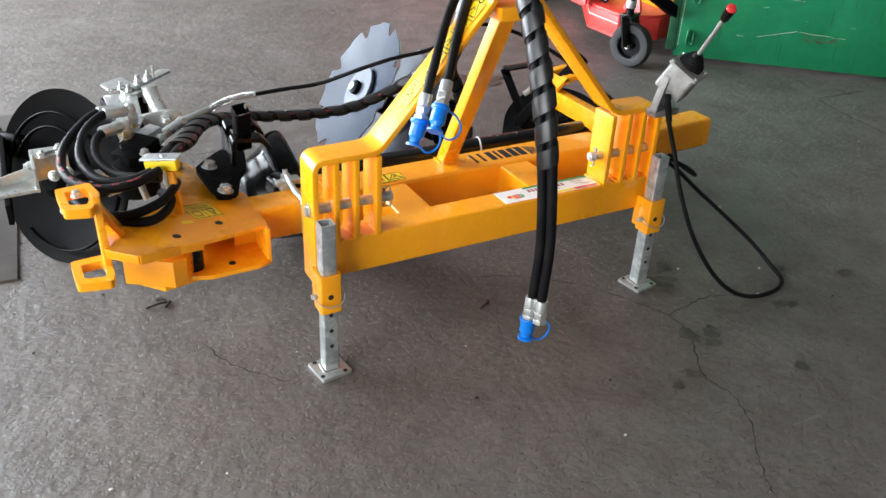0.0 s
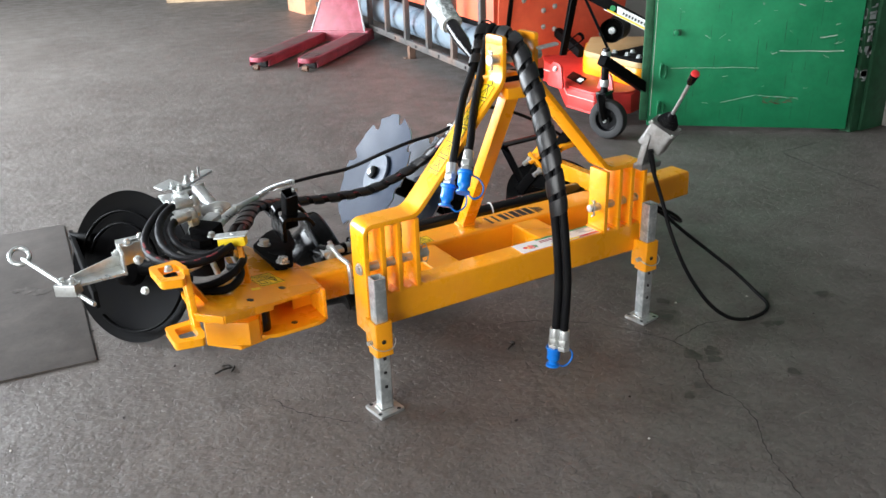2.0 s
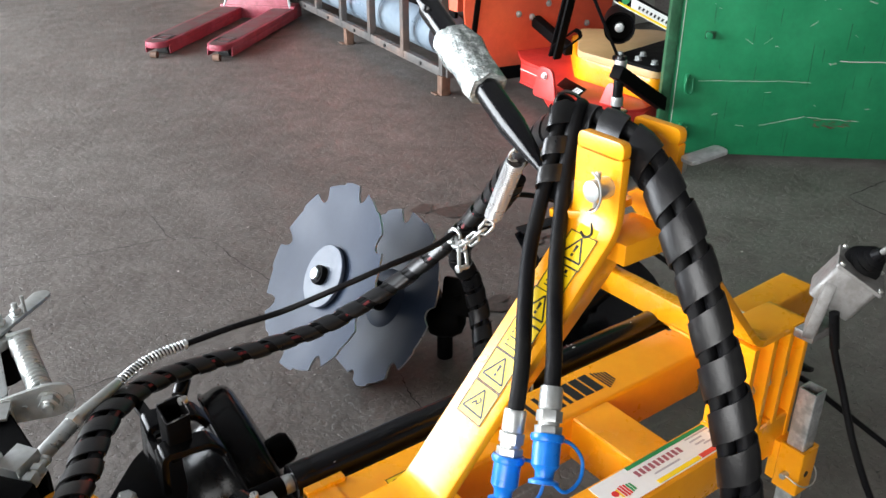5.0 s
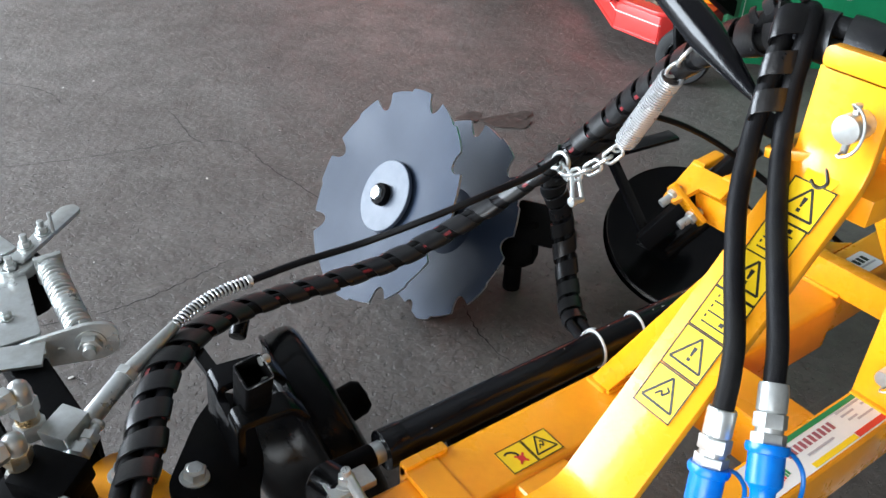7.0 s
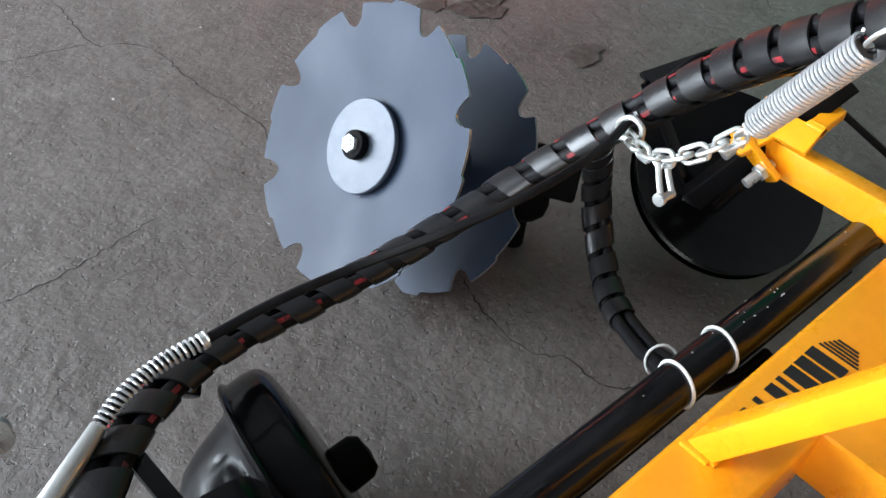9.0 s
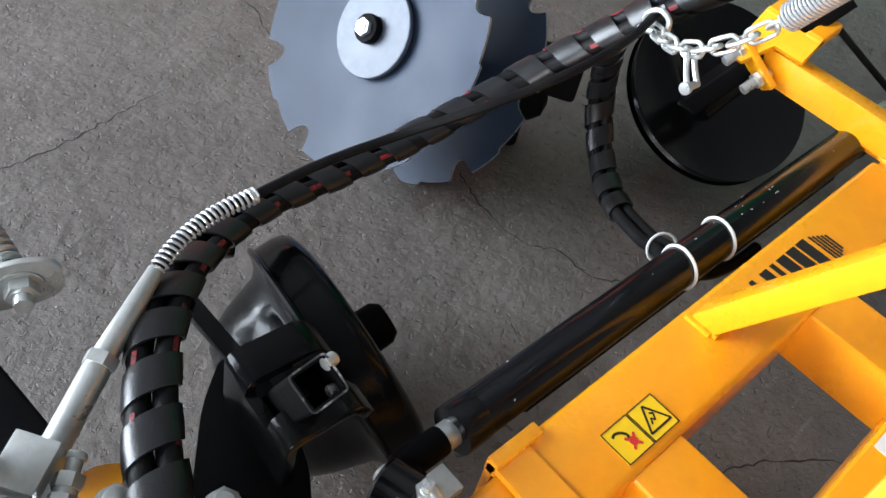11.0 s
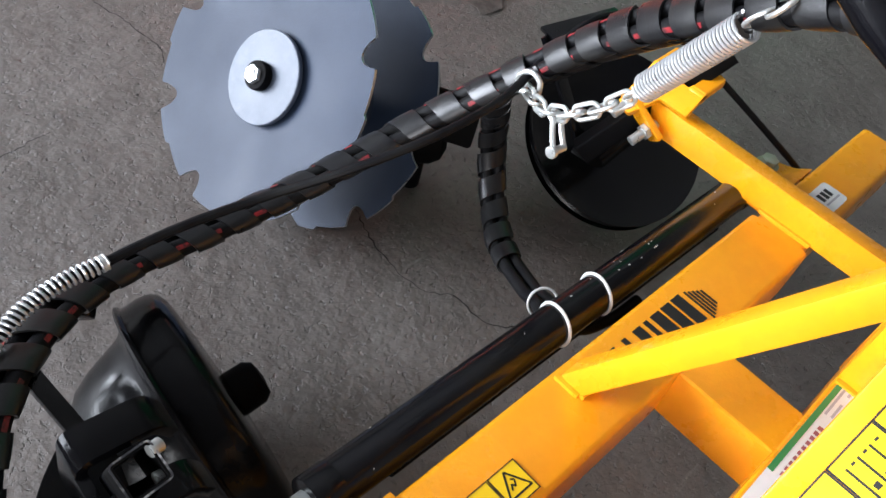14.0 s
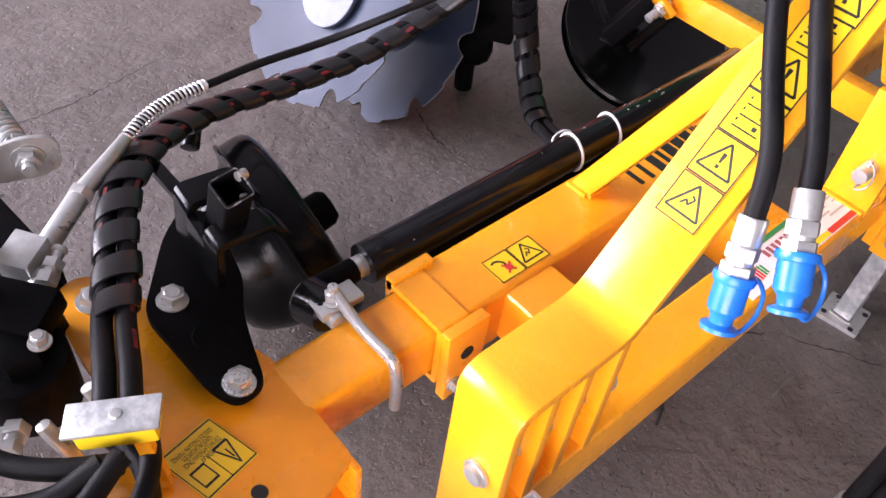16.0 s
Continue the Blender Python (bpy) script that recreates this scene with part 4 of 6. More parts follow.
def spring_and_chain():
    s = thing("tension_spring", "bright zinc-plated tension spring hung from a ring by the mast", "spring")
    p, q = Vector((.077, .358, .736)), Vector((.094, .428, .614))
    path = [p.lerp(q, k / 60) for k in range(61)]
    part("coil", coil(path, .0140, .0018, .0046, 8, 20), SPRING, s)
    # dark rod added inside the hollow spring for the shade between its coils
    part("coil_core", rod(p.lerp(q, .08), q, .0120, n=24), FRAME, s)
    d = (q - p).normalized()
    for o, r in ((p - d * .016, .016), (q + d * .012, .013)):
        u = d.cross(Vector((0, 0, 1))).normalized()
        ring = [o + (d * math.cos(a) + u * math.sin(a)) * r for a in (2 * math.pi * k / 24 for k in range(25))]
        part("hook_ring", sweep(ring, .0022, 8, first=tuple(d.cross(u))), ZINC, s, "wire ring")
    o = p - d * .040
    v = Vector((1, .2, .1)).normalized()
    ring = [o + (d * math.cos(a) + v * math.sin(a)) * .017 for a in (2 * math.pi * k / 24 for k in range(25))]
    part("hook_ring", sweep(ring, .0026, 8, first=tuple(d.cross(v))), ZINC, s)
    c = thing("chain", "short bright zinc-plated chain with a shackle, hooked to the cable", "chain")
    run = smooth_path([q + d * .024, (.090, .462, .566), (.088, .498, .533), (.102, .535, .510), (.128, .575, .496)], .0215)
    for i, (a, b) in enumerate(zip(run[:-1], run[1:])):
        t = (b - a).normalized()
        side = t.cross(Vector((0, 0, 1))).normalized()
        nrm = side if i % 2 else t.cross(side)
        mid = (a + b) / 2
        pts = []
        for k in range(25):
            ang = 2 * math.pi * k / 24
            pts.append(mid + t * (math.cos(ang) * .0085 + .0085 * (1 if math.cos(ang) > 0 else -1) * min(1, abs(math.cos(ang)) * 4)) + nrm * math.sin(ang) * .0085)
        part("link", sweep(pts, .0027, 8, first=tuple(t.cross(nrm))), ZINC, c)
    e = run[-1]
    u = [(0, .016, -.006), (.0, .020, .012), (.0, .006, .026), (.0, -.010, .022), (.0, -.014, .004)]
    part("shackle", sweep(smooth_path([e + Vector(k) for k in u], .003), .0036, 8), ZINC, c, "bow shackle")
    part("shackle_pin", rod(e + Vector((0, -.020, .004)), e + Vector((0, .024, -.008)), .0040, n=12, round_=.001), ZINC, c)
    # the loose hook end that hangs down
    g = Vector((.090, .508, .524))
    for dx in (-.007, .007):
        part("clip", sweep(smooth_path([g + Vector((dx, .0, 0)), g + Vector((dx * 1.2 - .008, -.014, -.016)), g + Vector((dx * 1.3 - .016, -.026, -.024))], .004), .0034, 8), ZINC, c)
    part("clip_pin", join(rod(g + Vector((-.026, -.024, -.026)), g + Vector((-.004, -.026, -.026)), .0046, n=12, round_=.001), rod(g + Vector((-.028, -.024, -.026)), g + Vector((-.022, -.024, -.026)), .0075, n=14, round_=.001)), ZINC, c)


spring_and_chain()


def wrapped_bar():
    k = thing("wrapped_top_bar", "black painted bar by the mast, grip in bubble wrap", "bar")
    p, q = Vector((-.045, .180, .815)), Vector((.020, .500, .945))
    d = (q - p).normalized()
    part("bar", lathe([(-.03, 0), (-.03, .004), (.02, .012), (.07, .0185), (.36, .0185), (.362, 0)], p, d, 28), BLACK, k)
    flat = prism(rounded([(-.02, -.026), (.075, -.022), (.075, .022), (-.02, .026)], .018), .010, axes(q, q + d, (0.4, -.2, 1)), .0015)
    part("bar_eye", flat, BLACK, k, "flattened bar end with a hole")
    # dark disc painted in for the shaded eye of the bar
    part("eye_hole", rod(Vector(q) + d * .045 + Vector((0, 0, .012)), Vector(q) + d * .045 + Vector((0, 0, .004)), .010, n=18), INK_AND_HOLE, k)
    a = p + d * .150
    bm = lathe([(0, .018), (.002, .026), (.02, .030), (.05, .028), (.09, .031), (.12, .030), (.128, .022), (.13, .018)], a, d, 40)
    for v in bm.verts:
        v.co += Vector((noise.noise(v.co * 60), noise.noise(v.co * 60 + Vector((9, 0, 0))), noise.noise(v.co * 60 + Vector((0, 9, 0))))) * .006
    part("bubble_wrap", bm, FOIL, k, "crumpled clear bubble wrap")


wrapped_bar()

# ---- discs ----


def dished_disc(c, n, R, dish, notches, hole=.02, depth=.024, rot=0.0):
    """A dished coulter disc of 4 mm steel with rounded notches in its rim; n points out of its hollow side's back."""
    m = axes(c, Vector(c) + Vector(n))
    bm = bmesh.new()
    seg = 240
    radii = [hole, R * .35, R * .55, R * .72, R * .85, R * .93, 1.0]
    grid = []
    for side in (0, 1):
        rings = []
        for r in radii:
            ring = []
            for k in range(seg):
                a = 2 * math.pi * k / seg + rot
                rr = R if r == 1.0 else r
                if notches:
                    ph = (k / seg * notches) % 1.0
                    x = (ph - .5) * 2 * math.pi * R / notches
                    w = R * .095
                    lim = R - depth * math.sqrt(max(0, 1 - (x / w) ** 2)) * 1.15 if abs(x) < w else R
                    slope = (ph - .5) * .012
                    lim += slope if abs(x) >= w else 0
                    rr = min(rr, lim) if r == 1.0 or rr > R * .84 else rr
                    if r in (R * .85, R * .93):
                        rr = min(r, lim - .002 - (R - r) * .1)
                h = dish * ((rr / R) ** 2 - 1)
                ring.append(bm.verts.new(m @ Vector((h - side * .0045, rr * math.cos(a), rr * math.sin(a)))))
            rings.append(ring)
        grid.append(rings)
    for rings in grid:
        for a, b in zip(rings[:-1], rings[1:]):
            for k in range(seg):
                bm.faces.new((a[k], a[(k + 1) % seg], b[(k + 1) % seg], b[k]))
    for i in (0, -1):
        a, b = grid[0][i], grid[1][i]
        for k in range(seg):
            bm.faces.new((a[k], a[(k + 1) % seg], b[(k + 1) % seg], b[k]))
    return bm


def rim_edge(ob):
    """Bare ground steel on the narrow outer rim of a disc."""
    ob.data.materials.append(DISC_EDGE)
    faces = ob.data.polygons
    for k in range(len(faces) - 240, len(faces)):
        faces[k].material_index = 1


def disc_gang():
    g = thing("notched_disc_gang", "two notched blue-grey steel discs on a black axle", "disc tool")
    n = Vector((-.842, .076, .534)).normalized()
    c1, c2 = Vector((.049, .995, .269)), Vector((.196, .984, .172))
    d = part("disc", dished_disc(c1, n, .227, .026, 8, depth=.028, rot=.358), DISC, g, "notched blue-grey steel disc")
    rim_edge(d)
    c1 = c1 - n * .013
    hub = lathe([(-.004, 0), (-.004, .0755), (.0035, .0760), (.0050, .0745), (.0054, .030), (.0054, 0)], c1, n, 48)
    part("hub_plate", hub, HUB_STEEL, d, "pale round hub plate")
    part("hub_nut", rod(c1 + n * .005, c1 + n * .022, .0235, n=30, round_=.005), BLACK_DULL, d)
    part("axle_end", rod(c1 + n * .014, c1 + n * .030, .0150, n=6, round_=.002), ZINC, d)
    part("axle_end", rod(c1 + n * .028, c1 + n * .033, .0095, n=18, round_=.002), ZINC, d)
    d2 = part("disc", dished_disc(c2, n, .224, .028, 8, depth=.028, rot=.62), DISC, g, "notched blue-grey steel disc")
    rim_edge(d2)
    c2 = c2 - n * .028
    part("hub_plate", lathe([(-.004, 0), (-.004, .074), (.003, .075), (.006, .070), (.012, .050), (.014, 0)], c2, n, 48), DISC, d2)
    part("spacer", rod(c1 - n * .004, c2 + n * .008, .036, n=32, round_=.002), BLACK_DULL, g, "black axle spacer")
    part("axle", rod(c2, c2 - n * .12, .030, n=28, round_=.004), BLACK_DULL, g)
    e = c2 - n * .10
    part("bearing_housing", lathe([(-.03, 0), (-.03, .045), (-.02, .055), (.035, .055), (.045, .045), (.045, 0)], e + Vector((.02, 0, .01)), n, 36), BLACK_DULL, g, "black bearing housing")
    # knurled stub and bracket that stand off behind the discs
    st = e + Vector((.0, .05, .12))
    part("bracket", bar(e + Vector((0, -.01, .03)), e + Vector((.03, -.16, .10)), .05, .012, .003), BLACK_DULL, g)
    part("bracket", prism(rounded([(-.03, -.04), (.06, -.04), (.06, .05), (-.03, .05)], .01), .012, plane(e + Vector((.02, -.14, .09)), (.5, -.8, 0), (.2, .1, 1)), .002), BLACK_DULL, g)
    part("stub", rod(e + Vector((.02, .03, .06)), e + Vector((.05, .06, .15)), .026, n=28, round_=.004), BLACK_DULL, g)
    b = Vector((.327, .879, .114))
    part("end_ball", lathe([(-.05, 0), (-.046, .025), (-.035, .041), (-.01, .050), (.02, .049), (.04, .040), (.05, .02), (.052, 0)], b, (.6, -.6, .1), 36), BLACK_DULL, g, "round black axle end")
    part("arm", rod(b, e, .026, n=20), BLACK_DULL, g)
    part("stand", rod(b - Vector((0, 0, .02)), (b.x, b.y, .0), .020, n=18, round_=.003), BLACK_DULL, g)


disc_gang()


def side_disc():
    g = thing("cutting_disc", "plain black dished disc with a black holder, standing on the floor", "disc tool")
    n = Vector((-.242, -.442, .864)).normalized()
    c = Vector((.600, .640, .178))
    part("disc", dished_disc(c, n, .174, .035, 0, .012), BLACK, g)
    part("rim_band", lathe([(-.034, .174), (-.050, .164), (-.075, .120), (-.080, 0)], c, n, 60), BLACK, g)
    part("rim_ring", lathe([(-.020, .155), (-.016, .162), (-.024, .170), (-.030, .160)], c, n, 60), BLACK, g)
    part("hub", lathe([(-.01, 0), (-.01, .030), (.018, .026), (.030, .018), (.030, 0)], c - Vector((.06, .0, .01)), n, 28), BLACK, g)
    part("axle", rod(c - Vector((.10, .02, 0)), c + Vector((.03, -.03, .06)), .019, n=20, round_=.003), BLACK, g)
    part("holder_arm", bar((.436, .620, .232), c + Vector((-.02, .0, .0)), .034, .034, .003), BLACK, g, "black square holder arm")
    part("scraper", bar(c + Vector((-.11, .015, .02)), c + Vector((-.13, .14, .17)), .03, .008, .002), BLACK, g)
    part("scraper", bar(c + Vector((-.13, .14, .17)), c + Vector((.02, .10, .19)), .04, .008, .002), BLACK, g)
    part("foot", rod(c - n * .085, (c.x + .02, c.y + .03, .002), .03, n=20), BLACK, g)


side_disc()

# ---- working head at the end of the sliding beam ----


def lean(bm):
    """The head hangs a little askew: its outer end is higher."""
    for v in bm.verts:
        v.co.z += .17 * (-.503 - v.co.x)
    return bm


def square_loop(pts, z, w, h):
    """A flat plate with a slot cut out of its middle."""
    n = len(pts)
    c = (sum(p[0] for p in pts) / n, sum(p[1] for p in pts) / n)
    rad = sum(math.dist(p, c) for p in pts) / n
    f = 1 - w / rad * 1.35
    outer = rounded(pts, .008, 4)
    inner = rounded([(c[0] + (x - c[0]) * f, c[1] + (y - c[1]) * f) for x, y in pts], .006, 4)
    bm = bmesh.new()
    rings = [[bm.verts.new((x, y, z + dz)) for x, y in ring] for ring, dz in ((outer, -h / 2), (outer, h / 2), (inner, h / 2), (inner, -h / 2))]
    k = len(outer)
    for a, b in zip(rings, rings[1:] + rings[:1]):
        for i in range(k):
            bm.faces.new((a[i], a[(i + 1) % k], b[(i + 1) % k], b[i]))
    return bm




def working_head():
    w = thing("working_head", "orange-yellow steel working head with a black bolted plate and hose loops", "implement head")
    top = [(-.501, .178), (-.58, .146), (-.655, .115), (-.705, .098), (-.785, .066), (-.842, .100), (-.838, .235), (-.742, .262), (-.672, .300), (-.668, .455), (-.662, .515), (-.650, .540), (-.622, .552), (-.594, .540), (-.568, .470), (-.500, .340)]
    part("top_plate", lean(prism(rounded(top, .012, 3), .010, Matrix.Translation((0, 0, .281)), .0015)), YELLOW, w)
    # folded front skirt
    sk = []
    line = [(-.655, .119), (-.705, .102), (-.785, .070), (-.838, .104)]
    for a, b in zip(line[:-1], line[1:]):
        sk.append(lean(bar((*a, .281), (*b, .281), .008, .020, .002)))
    part("front_skirt", join(*sk), YELLOW, w)
    # box sleeve: right wall, floor, inner wall
    part("box_wall", lean(block((-.511, .163, .204), (-.501, .345, .289), .003)), YELLOW, w)
    bot = [(-.505, .160), (-.530, .149), (-.640, .146), (-.676, .160), (-.70, .22), (-.70, .345), (-.505, .345)]
    part("bottom_plate", prism(rounded(bot, .008, 3), .010, Matrix.Translation((0, 0, .203)), .0015), YELLOW, w)
    part("box_wall", lean(block((-.662, .220, .200), (-.652, .345, .285), .002)), YELLOW, w)
    part("back_wall", lean(block((-.660, .335, .200), (-.505, .345, .285), .002)), YELLOW, w)
    holes = [(-.700, .142), (-.602, .196)]
    # flat discs for the drilled holes, their depth only in the colour
    for x, y in holes:
        part("hole", lean(rod((x, y, .2908), (x, y, .2917), .0085, n=18)), INK_AND_HOLE, w)
    part("hole", lean(rod((-.784, .208, .2908), (-.784, .208, .2917), .006, n=18)), FADED_GREY, w)
    part("hole", rod((-.585, .180, .2118), (-.585, .180, .2134), .008, n=18), INK_AND_HOLE, w)
    # angular block and roller in the mouth
    blk = [(-.806, .178), (-.718, .122), (-.690, .132), (-.668, .175), (-.70, .250), (-.79, .260)]
    part("stop_block", prism(blk, .062, Matrix.Translation((0, 0, .214)) @ Matrix.Rotation(radians(1), 4, "X"), .003), YELLOW, w)
    part("stop_plate", prism([(-.79, .21), (-.735, .150), (-.66, .165), (-.64, .24), (-.77, .27)], .010, Matrix.Translation((0, 0, .196)), .002), YELLOW, w)
    part("roller", rod((-.664, .195, .205), (-.664, .195, .275), .022, n=24, round_=.003), BLACK, w)
    part("roller_bolt", hexbolt((-.690, .185, .266), (0, 0, 1), .010), ZINC, w)
    # hook with two slotted tabs
    part("hook_tab", square_loop([(-.902, .215), (-.838, .222), (-.826, .165), (-.850, .105), (-.897, .118)], .425, .016, .019), YELLOW, w, "yellow slotted tab")
    part("hook_tab", square_loop([(-.903, .140), (-.838, .145), (-.832, .070), (-.840, .040), (-.902, .052)], .305, .016, .018), YELLOW, w, "yellow slotted tab")
    part("hook_post", lean(bar((-.838, .118, .232), (-.838, .150, .385), .014, .045, .003, up=(0, 1, 0))), YELLOW, w)
    part("hook_arm", bar((-.842, .170, .418), (-.800, .170, .345), .05, .012, .003), YELLOW, w)
    part("spacer_bolt", hexbolt((-.868, .165, .436), (0, 0, 1), .008), ZINC, w)
    # warning label with its readable lines, upside down to the walker
    x0, y0 = -.622, .256
    m = plane((x0, y0, .2912 + .17 * (-.503 - x0)), (.95, .28, -.16), (-.28, .95, .05)) @ Matrix.Diagonal((.67, 1.27, 1, 1))
    lab = part("decal", block((-.052, -.027, .0006), (.052, .027, .0014), 0, m), DECAL, w, "yellow grease-point warning label")
    t = []
    for p, q in (((-.050, -.025), (.050, -.025)), ((-.050, .025), (.050, .025)), ((-.050, -.025), (-.050, .025)), ((.050, -.025), (.050, .025)), ((.0, -.025), (.0, .002))):
        t.append(bar((*p, .0017), (*q, .0017), .0012, .0005, 0))
    for p, q in (((.026, -.021), (.040, .002)), ((.040, .002), (.012, .002)), ((.012, .002), (.026, -.021))):
        t.append(bar((*p, .0017), (*q, .0017), .0022, .0005, 0))
    t.append(block((.0248, -.014, .0015), (.0272, -.004, .0019), 0))
    t += [block((-.040, -.018, .0015), (-.012, -.016, .0019), 0), block((-.040, -.002, .0015), (-.012, 0, .0019), 0), block((-.040, -.018, .0015), (-.038, 0, .0019), 0), block((-.014, -.018, .0015), (-.012, 0, .0019), 0)]
    bm = join(*t)
    bm.transform(m)
    part("print", bm, INK_AND_HOLE, lab)
    for k, text in enumerate(("DİKKAT", "İŞE BAŞLAMADAN ÖNCE", "GRESÖRLÜKLERDEN", "GRES İLE YAĞLAMA YAPINIZ")):
        cu = bpy.data.curves.new("text", "FONT")
        cu.body, cu.size, cu.align_x = text, .0062, "CENTER"
        tmp = new("text", cu)
        bpy.context.view_layer.update()
        me = bpy.data.meshes.new_from_object(tmp.evaluated_get(bpy.context.evaluated_depsgraph_get()))
        bpy.data.objects.remove(tmp)
        me.transform(m @ Matrix.Translation((0, .0035 + k * .0053, .0018)) @ Matrix.Rotation(math.pi, 4, "Z"))
        me.materials.append(INK_AND_HOLE)
        o = new("lettering", me)
        o.parent = lab
    part("decal", lean(prism([(-.012 - .665, .195), (.012 - .665, .200), (.012 - .665, .212), (-.012 - .665, .208)], .0008, Matrix.Translation((0, 0, .2913)), 0)), DECAL, w)
    # black bolted plate
    pl = [(-.585, .312), (-.571, .283), (-.533, .290), (-.509, .362), (-.493, .402), (-.468, .440), (-.440, .560), (-.468, .587), (-.516, .544), (-.592, .441)]
    plate_ob = part("side_plate", lean(prism(rounded(pl, .022, 5), .012, Matrix.Translation((0, 0, .3045)), .002)), BLACK_DULL, w, "black painted bolted plate")
    part("plate_pad", lean(prism(rounded([(-.575, .31), (-.54, .31), (-.52, .45), (-.575, .45)], .01), .014, Matrix.Translation((0, 0, .2905)), .002)), BLACK_DULL, w)
    for o in ((-.5565, .304, .3165), (-.5565, .443, .3165)):
        z = o[2] + .17 * (-.503 - o[0])
        part("plate_bolt", hexbolt((o[0], o[1], z), (.15, 0, 1), .0140, .012, .003), ZINC, plate_ob, "large zinc-plated hexagon bolt")
    part("plate_dimple", lean(lathe([(-.001, .024), (.002, .022), (.001, .015), (.0, 0)], (-.545, .374, .3165), (0, 0, 1), 28)), BLACK_DULL, plate_ob)
    part("arm_bolt", hexbolt((-.622, .505, .291 + .17 * .12), (.15, 0, 1), .0155, .012, .002), ZINC, w, "large zinc-plated hexagon bolt")
    # rotor housing with a terraced back and a flat rim
    n = Vector((.939, -.110, .325)).normalized()
    c = Vector((-.2777, .5939, .1690))
    drum = part("rotor_housing", lathe([(-.158, 0), (-.158, .070), (-.152, .090), (-.136, .106), (-.112, .118), (-.088, .126), (-.066, .133), (-.058, .141), (-.054, .152), (-.053, .163), (-.050, .166), (-.047, .164), (-.045, .160), (-.022, .161), (-.008, .158), (-.001, .152), (.004, .140), (.008, .090), (.010, .030), (.010, 0)], c, n, 96), BLACK_SEMI, w, "satin black domed rotor housing")
    part("hub_knob", lathe([(.006, 0), (.006, .030), (.036, .029), (.046, .022), (.049, 0)], c, n, 32), BLACK_DULL, drum, "black hub knob")
    # square socket standing on a bent saddle
    s0, s1 = Vector((-.462, .484, .352)), Vector((-.474, .431, .463))
    soc = part("tool_socket", hollow(s0, s1, .036, .036, .0035, .005, up=(1, .12, -.1)), BLACK_DULL, w, "black square tool socket")
    d = (s1 - s0).normalized()
    part("socket_rim", hollow(s1 - d * .0008, s1 + d * .0005, .0362, .0362, .0016, .005, up=(1, .12, -.1)), WORN_EDGE, soc, "worn bare rim")
    part("socket_key", rod(s1 + Vector((.013, .010, .002)), s1 + Vector((.024, .012, .000)), .006, n=14, round_=.001), ZINC, soc)
    part("socket_pin", rod(s1 + Vector((.009, -.002, -.018)), s1 + Vector((.016, -.002, -.020)), .005, n=12, round_=.001), ZINC, soc)
    band = strip(fillet([(-.498, .340), (-.494, .404), (-.425, .396), (-.408, .370)], .012, 6), .011)
    ms = Matrix(((1, 0, -.03, .0), (0, 0, -1, .527), (0, 1, -.18, .0), (0, 0, 0, 1)))
    part("saddle", prism(band, .034, ms, .0015), BLACK_SEMI, soc, "curved black saddle tongue")
    part("saddle", prism(band, .030, ms @ Matrix.Translation((0, 0, .068)), .0015), BLACK_SEMI, soc)
    part("saddle_web", prism(strip([(-.498, .340), (-.495, .392)], .011), .040, ms @ Matrix.Translation((0, 0, .031)), .001), BLACK_SEMI, soc)
    part("housing_plug", rod((-.385, .720, .275), (-.365, .745, .290), .014, n=18, round_=.003), BLACK, w)
    part("strut", bar((-.480, .655, .362), (-.466, .560, .330), .018, .012, .002), BLACK, w)
    return w


working_head()


